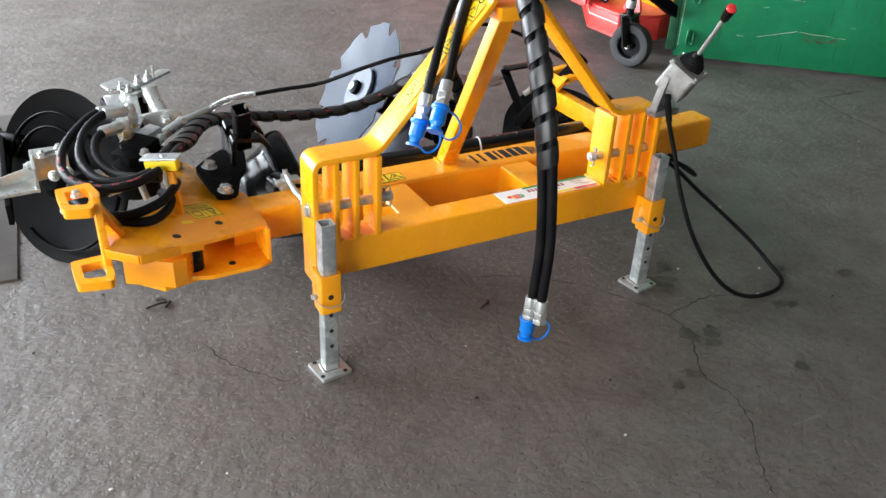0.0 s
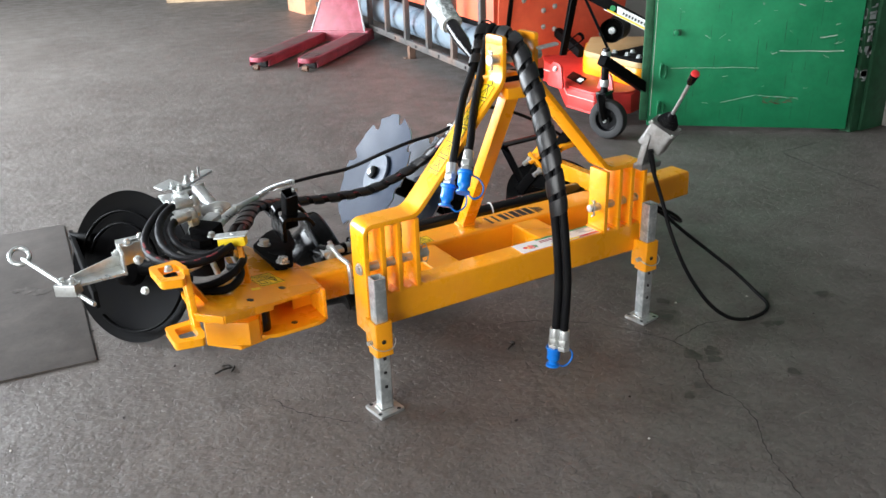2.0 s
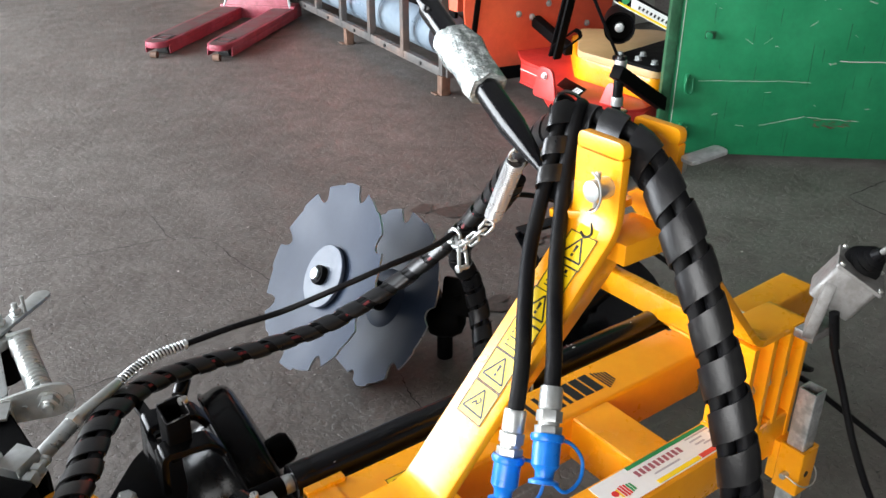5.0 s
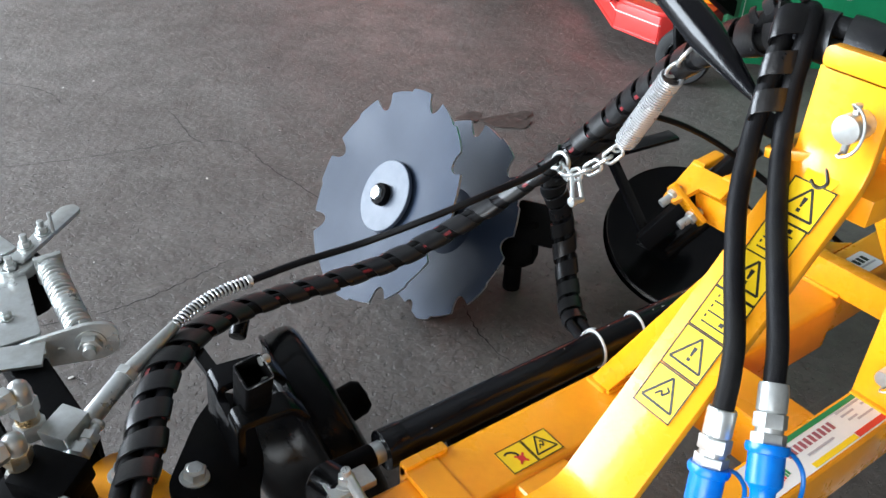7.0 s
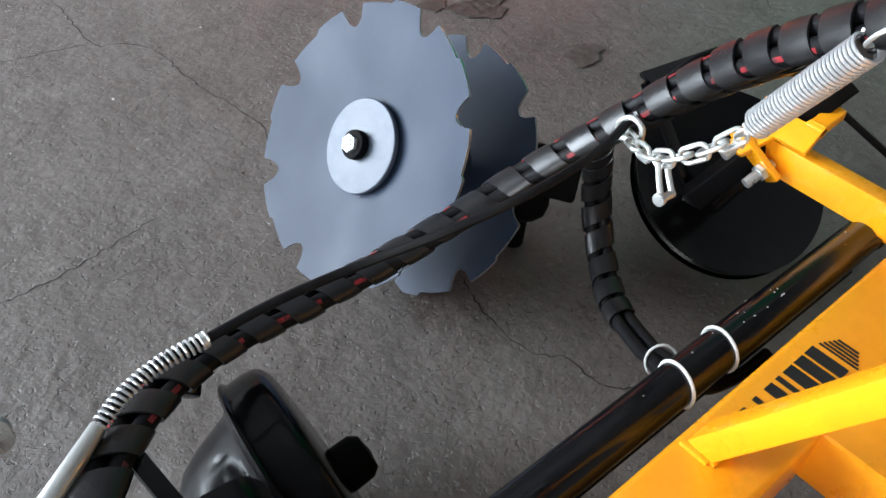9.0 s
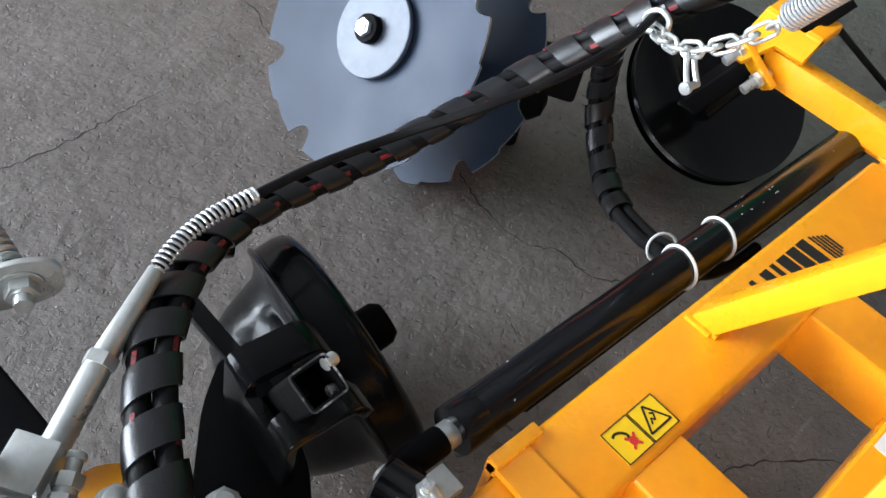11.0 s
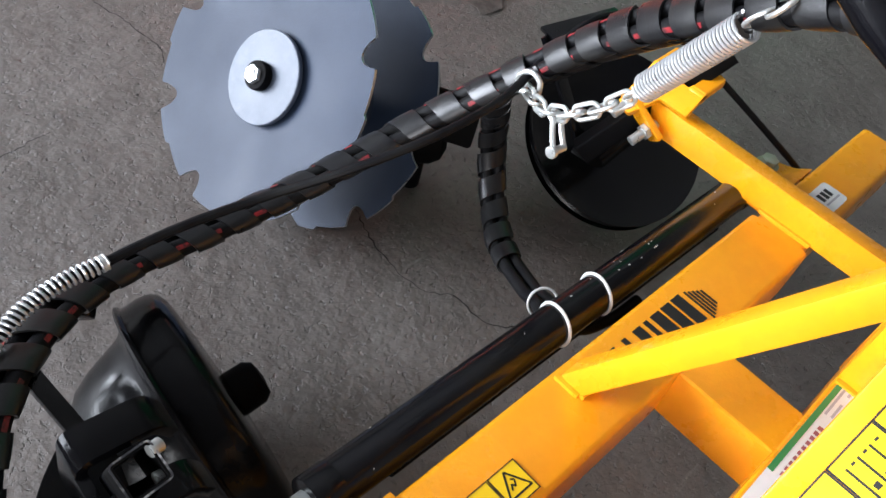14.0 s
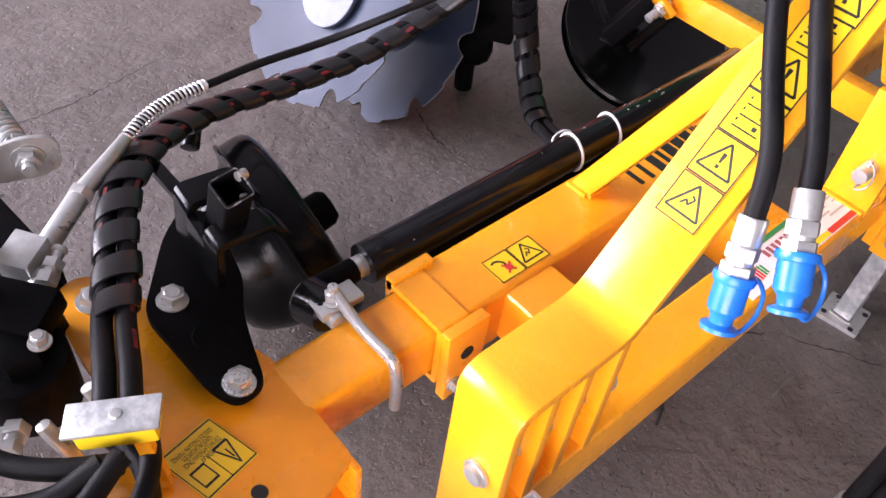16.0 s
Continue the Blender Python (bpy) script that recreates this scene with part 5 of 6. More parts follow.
def valve():
    v = thing("hydraulic_valve", "black hydraulic valve block with zinc fittings on the working head", "valve")
    part("block", block((-.036, -.036, 0), (.036, .036, .075), .004, pose(-.706, .492, .308, 0, -8, 38)), BLACK_DULL, v)
    part("block", block((-.026, -.045, 0), (.026, .026, .032), .004, pose(-.704, .474, .378, 0, -8, 38)), BLACK_DULL, v)
    part("body", rod((-.722, .430, .300), (-.722, .430, .372), .048, n=36, round_=.004), BLACK_DULL, v, "round black motor body")
    part("body", rod((-.722, .430, .372), (-.722, .430, .392), .030, n=6, round_=.003), BLACK_DULL, v)
    part("cap_block", block((-.022, -.019, -.017), (.022, .019, .017), .002, pose(-.666, .534, .388, 0, -8, 34)), ZINC, v, "bright square end block")
    for x, y, z, h in ((-.700, .552, .386, .074), (-.723, .489, .384, .062)):
        k = h / .074
        part("fitting", rod((x, y, z), (x, y, z + .022 * k), .0175, n=6, round_=.0018), ZINC, v, "zinc-plated hexagon fitting")
        part("fitting", rod((x, y, z + .021 * k), (x, y, z + .034 * k), .0135, n=24, round_=.001), PASS, v, "yellow passivated ring")
        part("fitting", rod((x, y, z + .033 * k), (x, y, z + .054 * k), .0160, n=6, round_=.0018), PASS if h < .07 else ZINC, v)
        part("elbow", lathe([(.052 * k, .0), (.052 * k, .0128), (.066 * k, .0130), (.075 * k, .0105), (.080 * k, .005), (.081 * k, 0)], (x, y, z), (0, 0, 1), 24), ZINC, v, "forged zinc elbow")
        part("elbow_nut", rod((x - .010, y - .004, z + .066 * k), (x - .024, y - .009, z + .066 * k), .0142, n=6, round_=.0015), ZINC, v)
    for p, d in (((-.674, .486, .372), (.25, .9, .2)), ((-.776, .412, .352), (-.9, -.2, .2)), ((-.752, .370, .352), (-.5, -.8, .2))):
        p, d = Vector(p), Vector(d).normalized()
        part("fitting", join(rod(p, p + d * .014, .0135, n=6, round_=.0012), rod(p + d * .013, p + d * .024, .009, n=18), rod(p + d * .023, p + d * .036, .0115, n=6, round_=.0012)), ZINC, v, "zinc-plated hose fitting")
    part("fitting", hexbolt((-.700, .415, .394), (0, 0, 1), .009), ZINC, v)
    p, d = Vector((-.666, .490, .384)), Vector((.028, .028, .006)).normalized()
    part("fitting", join(rod(p, p + d * .014, .0125, n=6, round_=.0012), rod(p + d * .013, p + d * .020, .0095, n=18)), ZINC, v, "zinc-plated hexagon fitting")
    part("fitting", join(rod(p + d * .019, p + d * .031, .0118, n=6, round_=.0012), rod(p + d * .030, p + d * .043, .0065, n=16, round_=.001), rod(p + d * .042, p + d * .048, .0085, n=16, round_=.002)), ZINC, v)
    # yellow clamp with its steel cover, for the hose pair
    k = thing("hose_clamp", "yellow plastic twin hose clamp with a steel cover plate", "clamp")
    m = pose(-.690, .262, .432, 0, -6, -33)
    part("jaw", block((-.034, -.013, -.012), (.034, .013, .013), .004, m), PLASTIC_Y, k, "yellow plastic jaw")
    part("cover", block((-.040, -.017, .0135), (.040, .017, .0175), .0015, m), GALV, k, "brushed steel cover plate")
    part("screw", lathe([(.0175, 0), (.0175, .0058), (.020, .0050), (.0212, 0)], m.translation, (0.1, 0, 1), 16), ZINC, k)
    part("post", block((.006, -.004, -.115), (.020, .008, -.016), .002, m), YELLOW, k)
    part("bolt", rod((-.668, .300, .33), (-.690, .330, .41), .0065, n=12), ZINC, k)
    part("bolt", rod((-.722, .318, .33), (-.735, .335, .385), .0075, n=14, round_=.003), ZINC, k)
    # hose loops from the fittings round to the clamp
    loops = ([(-.735, .566, .448), (-.780, .548, .450), (-.832, .484, .438), (-.868, .405, .424), (-.872, .318, .415), (-.832, .240, .412), (-.765, .212, .420), (-.700, .236, .430)],
             [(-.724, .543, .452), (-.768, .526, .453), (-.815, .462, .440), (-.836, .365, .424), (-.815, .285, .410), (-.765, .245, .415), (-.715, .240, .428)],
             [(-.747, .480, .438), (-.775, .463, .438), (-.798, .425, .430), (-.803, .365, .418), (-.780, .310, .405), (-.745, .270, .408), (-.700, .240, .412)],
             [(-.790, .410, .362), (-.850, .380, .375), (-.868, .310, .372), (-.840, .235, .362), (-.780, .205, .358), (-.715, .215, .368), (-.680, .242, .380), (-.662, .290, .372), (-.660, .330, .345)],
             [(-.765, .365, .350), (-.820, .330, .352), (-.835, .270, .350), (-.800, .215, .345), (-.740, .195, .342), (-.700, .215, .350), (-.682, .262, .356), (-.690, .320, .340)])
    for pts in loops:
        h = thing("loop_hose", "short black hydraulic hose bent in a loop at the valve", "hose", "hose loops at the valve")
        path = smooth_path(pts, .007)
        part("hose", sweep(path, .0100, 14), RUBBER, h)
        d = (path[0] - path[3]).normalized()
        part("ferrule", rod(path[0] + d * .006, path[0] - d * .036, .0132, n=18, round_=.002), ZINC, h, "crimped zinc ferrule")
        if pts is loops[0]:
            print_row(h, path, .0100, (0, 0), .2, .03, .02, (0, 0, 1), .5, .45, .95)


valve()


def feeler_arms():
    s = thing("feeler_bracket", "bright zinc-plated feeler bracket with a spring, bolted on a black arm", "bracket")
    part("arm", hollow((-.655, .56, .315), (-.692, 1.00, .305), .050, .050, .004, .005), BLACK_DULL, s, "black square arm")
    part("base_plate", prism(rounded([(-.712, .80), (-.640, .80), (-.620, .99), (-.708, .99)], .008), .006, Matrix.Translation((0, 0, .334)), .001), ZINC, s)
    lp = plane((-.667, .787, .335), (.94, -.34, 0), (0, 0, 1))
    part("link_plate", prism(rounded([(-.038, -.012), (.0, .010), (.092, .032), (.126, .024), (.126, -.020), (.10, -.034), (.02, -.036), (-.036, -.030)], .022, 6), .007, lp, .0012), ZINC, s, "bright rounded link plate")
    part("link_edge", join(bar((-.712, .770, .343), (-.648, .747, .343), .05, .005, .001), bar((-.648, .747, .318), (-.640, .790, .318), .005, .05, .001)), ZINC, s)
    part("nut", hexbolt(lp @ Vector((.088, -.002, .007)), (-.34, -.94, .05), .0165, .013, .003, .012), ZINC, s, "hexagon lock nut")
    part("plate_stud", rod(lp @ Vector((.048, -.008, .007)), lp @ Vector((.048, -.008, .010)), .005, n=12), ZINC, s)
    a, b = Vector((-.592, .772, .337)), Vector((-.588, .965, .345))
    path = [a.lerp(b, k / 40) for k in range(41)]
    part("guide_rod", rod(a, b, .0105, n=18), ZINC, s)
    part("spring", coil(path[1:-2], .0165, .0040, .0100, 8, 18), ZINC, s, "bright compression spring")
    part("pivot", rod((-.622, 1.010, .245), (-.622, 1.010, .338), .032, n=32, round_=.004), BLACK_DULL, s)
    part("pivot_cap", rod((-.630, .990, .330), (-.630, .990, .349), .030, n=28, round_=.003), ZINC, s)
    part("back_plate", prism(rounded([(-.705, 1.055), (-.640, 1.105), (-.618, 1.030), (-.690, 1.0)], .006), .006, Matrix.Translation((0, 0, .345)), .001), ZINC, s)
    part("top_bar", prism(rounded([(-.640, .990), (-.622, .972), (-.500, 1.088), (-.506, 1.110), (-.528, 1.112)], .010, 4), .008, Matrix.Translation((0, 0, .351)), .002), ZINC, s)
    for p in ((-.608, 1.010, .359), (-.575, 1.040, .359), (-.640, .975, .347), (-.655, 1.005, .347)):
        part("bolt", hexbolt(p, (0, 0, 1), .0100, .009, .002, .012), ZINC, s)
    part("stud", rod((-.560, 1.035, .358), (-.560, 1.035, .395), .0032, n=10), ZINC, s)
    part("spring_seat", block((-.608, .958, .315), (-.566, .968, .362), .002), ZINC, s)
    part("lever_bolt", hexbolt((-.672, .860, .340), (0, 0, 1), .008), ZINC, s)
    # outer feeler: bolted box, tapered flat arm, clamp block and rod with a ring
    o = thing("row_feeler", "bright tapered steel row feeler with a ring-ended rod", "feeler")
    part("box", join(bar((-.925, .432, .392), (-.855, .452, .392), .006, .062, .001), bar((-.925, .395, .378), (-.925, .470, .392), .006, .06, .001), block((-.925, .430, .412), (-.855, .475, .418), .001)), ZINC, o, "bright bolted bracket")
    tap = [(-.912, .395), (-.912, .455), (-1.055, .428), (-1.075, .408), (-1.060, .385)]
    part("flat_arm", prism(tap, .007, Matrix.Translation((-.01, 0, .352)), .001), ZINC, o)
    part("flat_arm_lip", bar((-.905, .458, .375), (-1.045, .432, .350), .005, .035, .001), ZINC, o)
    for p, d in (((-.905, .425, .418), (0, 0, 1)), ((-.870, .445, .418), (0, 0, 1)), ((-.928, .440, .395), (-1, 0, .1)), ((-.890, .405, .380), (-.3, -1, .2)), ((-.862, .418, .378), (-.3, -1, .2))):
        part("bolt", hexbolt(p, d, .0095, .008, .002, .006), ZINC, o)
    part("clamp_block", block((-.026, -.018, -.015), (.026, .018, .015), .002, pose(-1.060, .395, .352, 0, 0, -35)), ZINC, o)
    for x in (-.012, .012):
        part("bolt", hexbolt(pose(-1.060, .395, .352, 0, 0, -35) @ Vector((x, 0, .015)), (0, 0, 1), .0075), ZINC, o)
    r0, r1 = Vector((-1.020, .300, .338)), Vector((-1.132, .690, .338))
    part("rod", rod(r0, r1, .0055, n=14, round_=.001), ZINC, o)
    ring = [Vector((-1.136 + .024 * math.cos(a), .712 + .030 * math.sin(a), .340 + .012 * math.sin(a))) for a in (2 * math.pi * k / 28 for k in range(29))]
    part("ring", sweep(ring, .0062, 10), ZINC, o, "welded steel ring")
    # black rotor disc with its scrolls and the bar beside it
    d = thing("rotor_disc", "black painted rotor disc with curved ribs beside the head", "disc tool")
    n = Vector((-.78, -.552, .295)).normalized()
    c = Vector((-.862, .750, .222))
    dd = part("disc", dished_disc(c, n, .222, .035, 0, .012), BLACK_DULL, d)
    u = n.cross(Vector((0, 0, 1))).normalized()
    v = n.cross(u)
    for r, off, a0, a1 in ((.175, .012, -10, 165), (.135, .020, 10, 185), (.205, .006, 150, 300)):
        pts = [c + n * off + (u * math.cos(radians(a)) + v * math.sin(radians(a)) * -1) * r * (1 - .12 * k / 24) for k, a in enumerate(np.linspace(a0, a1, 25))]
        part("rib", sweep(pts, .007, 8, flat=.5, first=tuple(n)), BLACK_DULL, d, "curved black rib")
    part("hub", lathe([(0, 0), (0, .055), (.03, .050), (.045, .03), (.045, 0)], c - n * .005, n, 32), BLACK_DULL, d)
    part("hub_bolt", hexbolt((-.880, .455, .272), (-.5, -.8, .2), .0085), ZINC, d)
    part("side_bar", bar((-.978, .985, .262), (-.992, .520, .250), .012, .050, .002), BLACK_DULL, d, "black flat scraper bar")
    part("bar_end", rod((-.980, .955, .275), (-.930, .880, .285), .014, n=16, round_=.004), BLACK_DULL, d)
    part("shaft", rod(c, (-.80, .66, .24), .024, n=20), BLACK_DULL, d)


feeler_arms()

# ---- the things round it ----


def floor_plate():
    bm = prism([(-1.012, .664), (-.925, 1.86), (-1.95, 1.95), (-2.05, .775)], .006, Matrix.Translation((0, 0, .0005)), .001)
    p = tagged(part("steel_floor_plate", bm, SHEET), "flat worn steel sheet lying on the concrete floor", "floor plate")
    blot = []
    rnd = random.Random(4)
    for x, y, r in ((-1.12, 1.27, .035), (-1.07, 1.235, .03), (-1.09, 1.22, .022), (-1.15, 1.28, .02)):
        blot.append(prism([(x + r * math.cos(a) * rnd.uniform(.6, 1.3), y + r * math.sin(a) * rnd.uniform(.4, 1.2)) for a in np.linspace(0, 6.0, 12)], .0004, Matrix.Translation((0, 0, .0068 + .0003 * len(blot))), 0))
    part("oil_stain", join(*blot), OIL, p)


floor_plate()


def floor_marks():
    """Cracks, stains and chips of the floor."""
    rnd = random.Random(7)
    lines = [[(.306, .049), (.378, -.08), (.409, -.153), (.403, -.231), (.345, -.330), (.318, -.392), (.330, -.46), (.302, -.521), (.285, -.56), (.226, -.632), (.187, -.704), (.13, -.86), (.10, -1.05)],
             [(.306, .049), (.16, .16), (.05, .21)], [(.409, -.153), (.56, -.13), (.68, -.17)],
             [(.194, .882), (.164, .784), (.161, .676), (.202, .618), (.207, .554), (.30, .45)],
             [(.016, 2.22), (.005, 1.96), (.05, 1.93), (.106, 1.86), (.116, 1.682), (.148, 1.478), (.128, 1.393), (.13, 1.25)],
             [(-.15, 1.32), (-.42, 1.27), (-.62, 1.30)], [(.01, 1.96), (-.35, 2.02), (-.6, 2.1)],
             [(2.165, .864), (2.46, .866)], [(2.165, .864), (2.13, .80), (2.08, .52), (2.043, .235), (2.0, -.1)],
             [(-.52, -.02), (-.62, .10), (-.66, .2)], [(-.85, -.40), (-.83, -.55), (-.85, -.68)], [(-.6, 2.9), (-.3, 2.6), (-.25, 2.4)]]
    out = []
    for ln in lines:
        pts = smooth_path([(*p, 0) for p in ln], .011)
        joint = 2.5 if ln[0][0] > 2 else 1
        bm = bmesh.new()
        rows = []
        for i, p in enumerate(pts):
            t = (pts[min(i + 1, len(pts) - 1)] - pts[max(i - 1, 0)]).normalized()
            nrm = Vector((-t.y, t.x, 0))
            j = nrm * rnd.uniform(-.004, .004)
            w = joint * rnd.uniform(.0004, .0018) * (1 if 2 < i < len(pts) - 3 else .4)
            rows.append([bm.verts.new(p + j + nrm * s * w + Vector((0, 0, .0006))) for s in (-1, 1)])
        for a, b in zip(rows[:-1], rows[1:]):
            bm.faces.new((a[0], a[1], b[1], b[0]))
        out.append(bm)
    tagged(part("floor_crack", join(*out), CRACK), "thin dark cracks running through the concrete", "crack", kind="stuff")
    out = []

    def blot(x, y, r, e=1.0):
        n = 16
        ph = rnd.uniform(0, 6)
        return prism([(x + r * e * math.cos(a) * (1 + .3 * math.sin(3 * a + ph) + rnd.uniform(-.12, .12)), y + r * math.sin(a) * (1 + .25 * math.sin(2 * a + ph) + rnd.uniform(-.12, .12))) for a in np.linspace(0, 2 * math.pi * (n - 1) / n, n)], .0004, Matrix.Translation((0, 0, .0004 + .0002 * len(out))), 0)
    for x, y, r in ((.399, -.238, .026), (.454, -.255, .020), (.431, -.287, .016), (.47, -.24, .012), (.712, -.234, .02), (.74, -.25, .016), (.498, -.027, .028), (.53, -.02, .016),
                    (.30, -.36, .014), (.24, -.38, .012), (.81, 1.673, .035), (.911, 1.578, .045), (.86, 1.62, .03), (.96, 1.60, .03), (.586, .998, .035), (.62, 1.02, .025), (.937, 1.255, .05), (.98, 1.28, .03), (.953, .978, .03),
                    (-.10, -.62, .018), (-.16, -.60, .014), (-.07, -.66, .012), (.56, .04, .02), (.85, -.10, .02), (1.0, -.2, .022), (.55, -.45, .016)):
        out.append(blot(x, y, r, rnd.uniform(.8, 1.5)))
    tagged(part("oil_stain", join(*out), OIL), "dark oil spots on the concrete floor", "stain", kind="stuff")
    out = []
    for k in range(150):
        x, y = rnd.uniform(-1.6, 2.0), rnd.uniform(-1.2, 4.5)
        r = rnd.uniform(.0015, .0042)
        bm = bmesh.new()
        bmesh.ops.create_icosphere(bm, subdivisions=1, radius=r, matrix=Matrix.Translation((x, y, r * .5)) @ Matrix.Diagonal((rnd.uniform(.7, 2), 1, .6, 1)))
        out.append(bm)
    tagged(part("floor_chips", join(*out[:75]), CHIP), "small pale chips scattered on the floor", "chips", kind="stuff")
    tagged(part("floor_grit", join(*out[75:]), CRACK), "small dark crumbs scattered on the floor", "grit", kind="stuff")
    t = []
    for x, y, a, l in ((.007, .075, 30, .04), (.02, .085, 80, .02), (-.726, .405, 10, .05), (-.70, .40, 60, .03), (-.71, .42, 130, .03), (.62, -.75, 20, .02)):
        d = Vector((math.cos(radians(a)), math.sin(radians(a)), 0)) * l / 2
        t.append(sweep(smooth_path([Vector((x, y, .004)) - d, Vector((x + .004, y, .007)), Vector((x, y, .003)) + d], .005), .0028, 6))
    tagged(part("floor_litter", join(*t), CRACK), "bits of dry leaf and string on the floor", "litter", kind="stuff")


floor_marks()


def pallet_jack():
    j = thing("pallet_jack", "worn red hand pallet jack with two long forks", "pallet jack")
    d = Vector((.715, .699, 0)).normalized()
    s = Vector((d.y, -d.x, 0))
    tip = Vector((.925, 4.285, 0))

    def at(along, side, z):
        return tip + d * along + s * side + Vector((0, 0, z))
    for sd in (-.195, .195):
        o = [(0, -.022), (.012, -.045), (.04, -.064), (.10, -.076), (.16, -.080), (1.18, -.080), (1.18, .080), (.16, .080), (.10, .076), (.04, .064), (.012, .045), (0, .022)]
        m = plane(at(0, sd, .060), d, Vector((-d.y, d.x, 0)))
        fork = part("fork", prism(o, .035, m, .004), JACK_RED, j, "worn red fork with bare steel top")
        part("fork_top", prism([(x * .985 + .006, y * .80) for x, y in o], .0015, m @ Matrix.Translation((0, 0, .035)), .0), JACK_WORN, fork)
        part("fork_skirt", join(bar(at(.06, sd - .076, .045), at(1.18, sd - .076, .045), .006, .05, .001), bar(at(.06, sd + .076, .045), at(1.18, sd + .076, .045), .006, .05, .001)), JACK_RED, fork)
        # dark strips stand for the shaded gap round the roller
        a = [(.10, -.045), (.20, -.05), (.20, .05), (.10, .045)]
        slot = []
        for p, q in zip(a, a[1:] + a[:1]):
            slot.append(bar(m @ Vector((*p, .038)), m @ Vector((*q, .038)), .010, .003, 0))
        part("roller_slot", join(*slot), INK_AND_HOLE, fork)
        part("roller", rod(at(.14, sd - .035, .037), at(.14, sd + .035, .037), .036, n=20, round_=.004), TYRE, fork)
        part("toe_wheel", rod(at(.01, sd - .02, .022), at(.01, sd + .02, .022), .02, n=16), RUST, fork)
    part("cross_body", bar(at(1.18, 0, .065), at(1.34, 0, .065), .55, .09, .006), JACK_RED, j)
    tri = [(-.245, 0), (.245, 0), (.105, .52), (-.105, .52)]
    m = plane(at(1.19, 0, .095), s, Vector((d.x * .35, d.y * .35, 1)))
    part("front_panel", prism(tri, .008, m, .002), JACK_RED, j, "faded red sloped front panel")
    for sx in (-1, 1):
        part("panel_edge", bar(m @ Vector((sx * .245, 0, .008)), m @ Vector((sx * .105, .52, .008)), .014, .012, .002), PIPE_PALE, j, "pale worn edge")
    dia = [(0, .10), (.07, .21), (0, .33), (-.07, .21)]
    for p, q in zip(dia, dia[1:] + dia[:1]):
        part("panel_mark", bar(m @ Vector((*p, -.004)), m @ Vector((*q, -.004)), .006, .012, 0), CHIP, j)
    part("pump", rod(at(1.40, 0, .10), at(1.40, 0, .62), .07, n=24, round_=.01), JACK_RED, j)
    part("handle", rod(at(1.44, 0, .55), at(1.60, 0, 1.25), .016, n=16), JACK_RED, j)
    for sd in (-.07, .07):
        part("steer_wheel", rod(at(1.42, sd - .025, .09), at(1.42, sd + .025, .09), .09, n=28, round_=.008), TYRE, j)


pallet_jack()


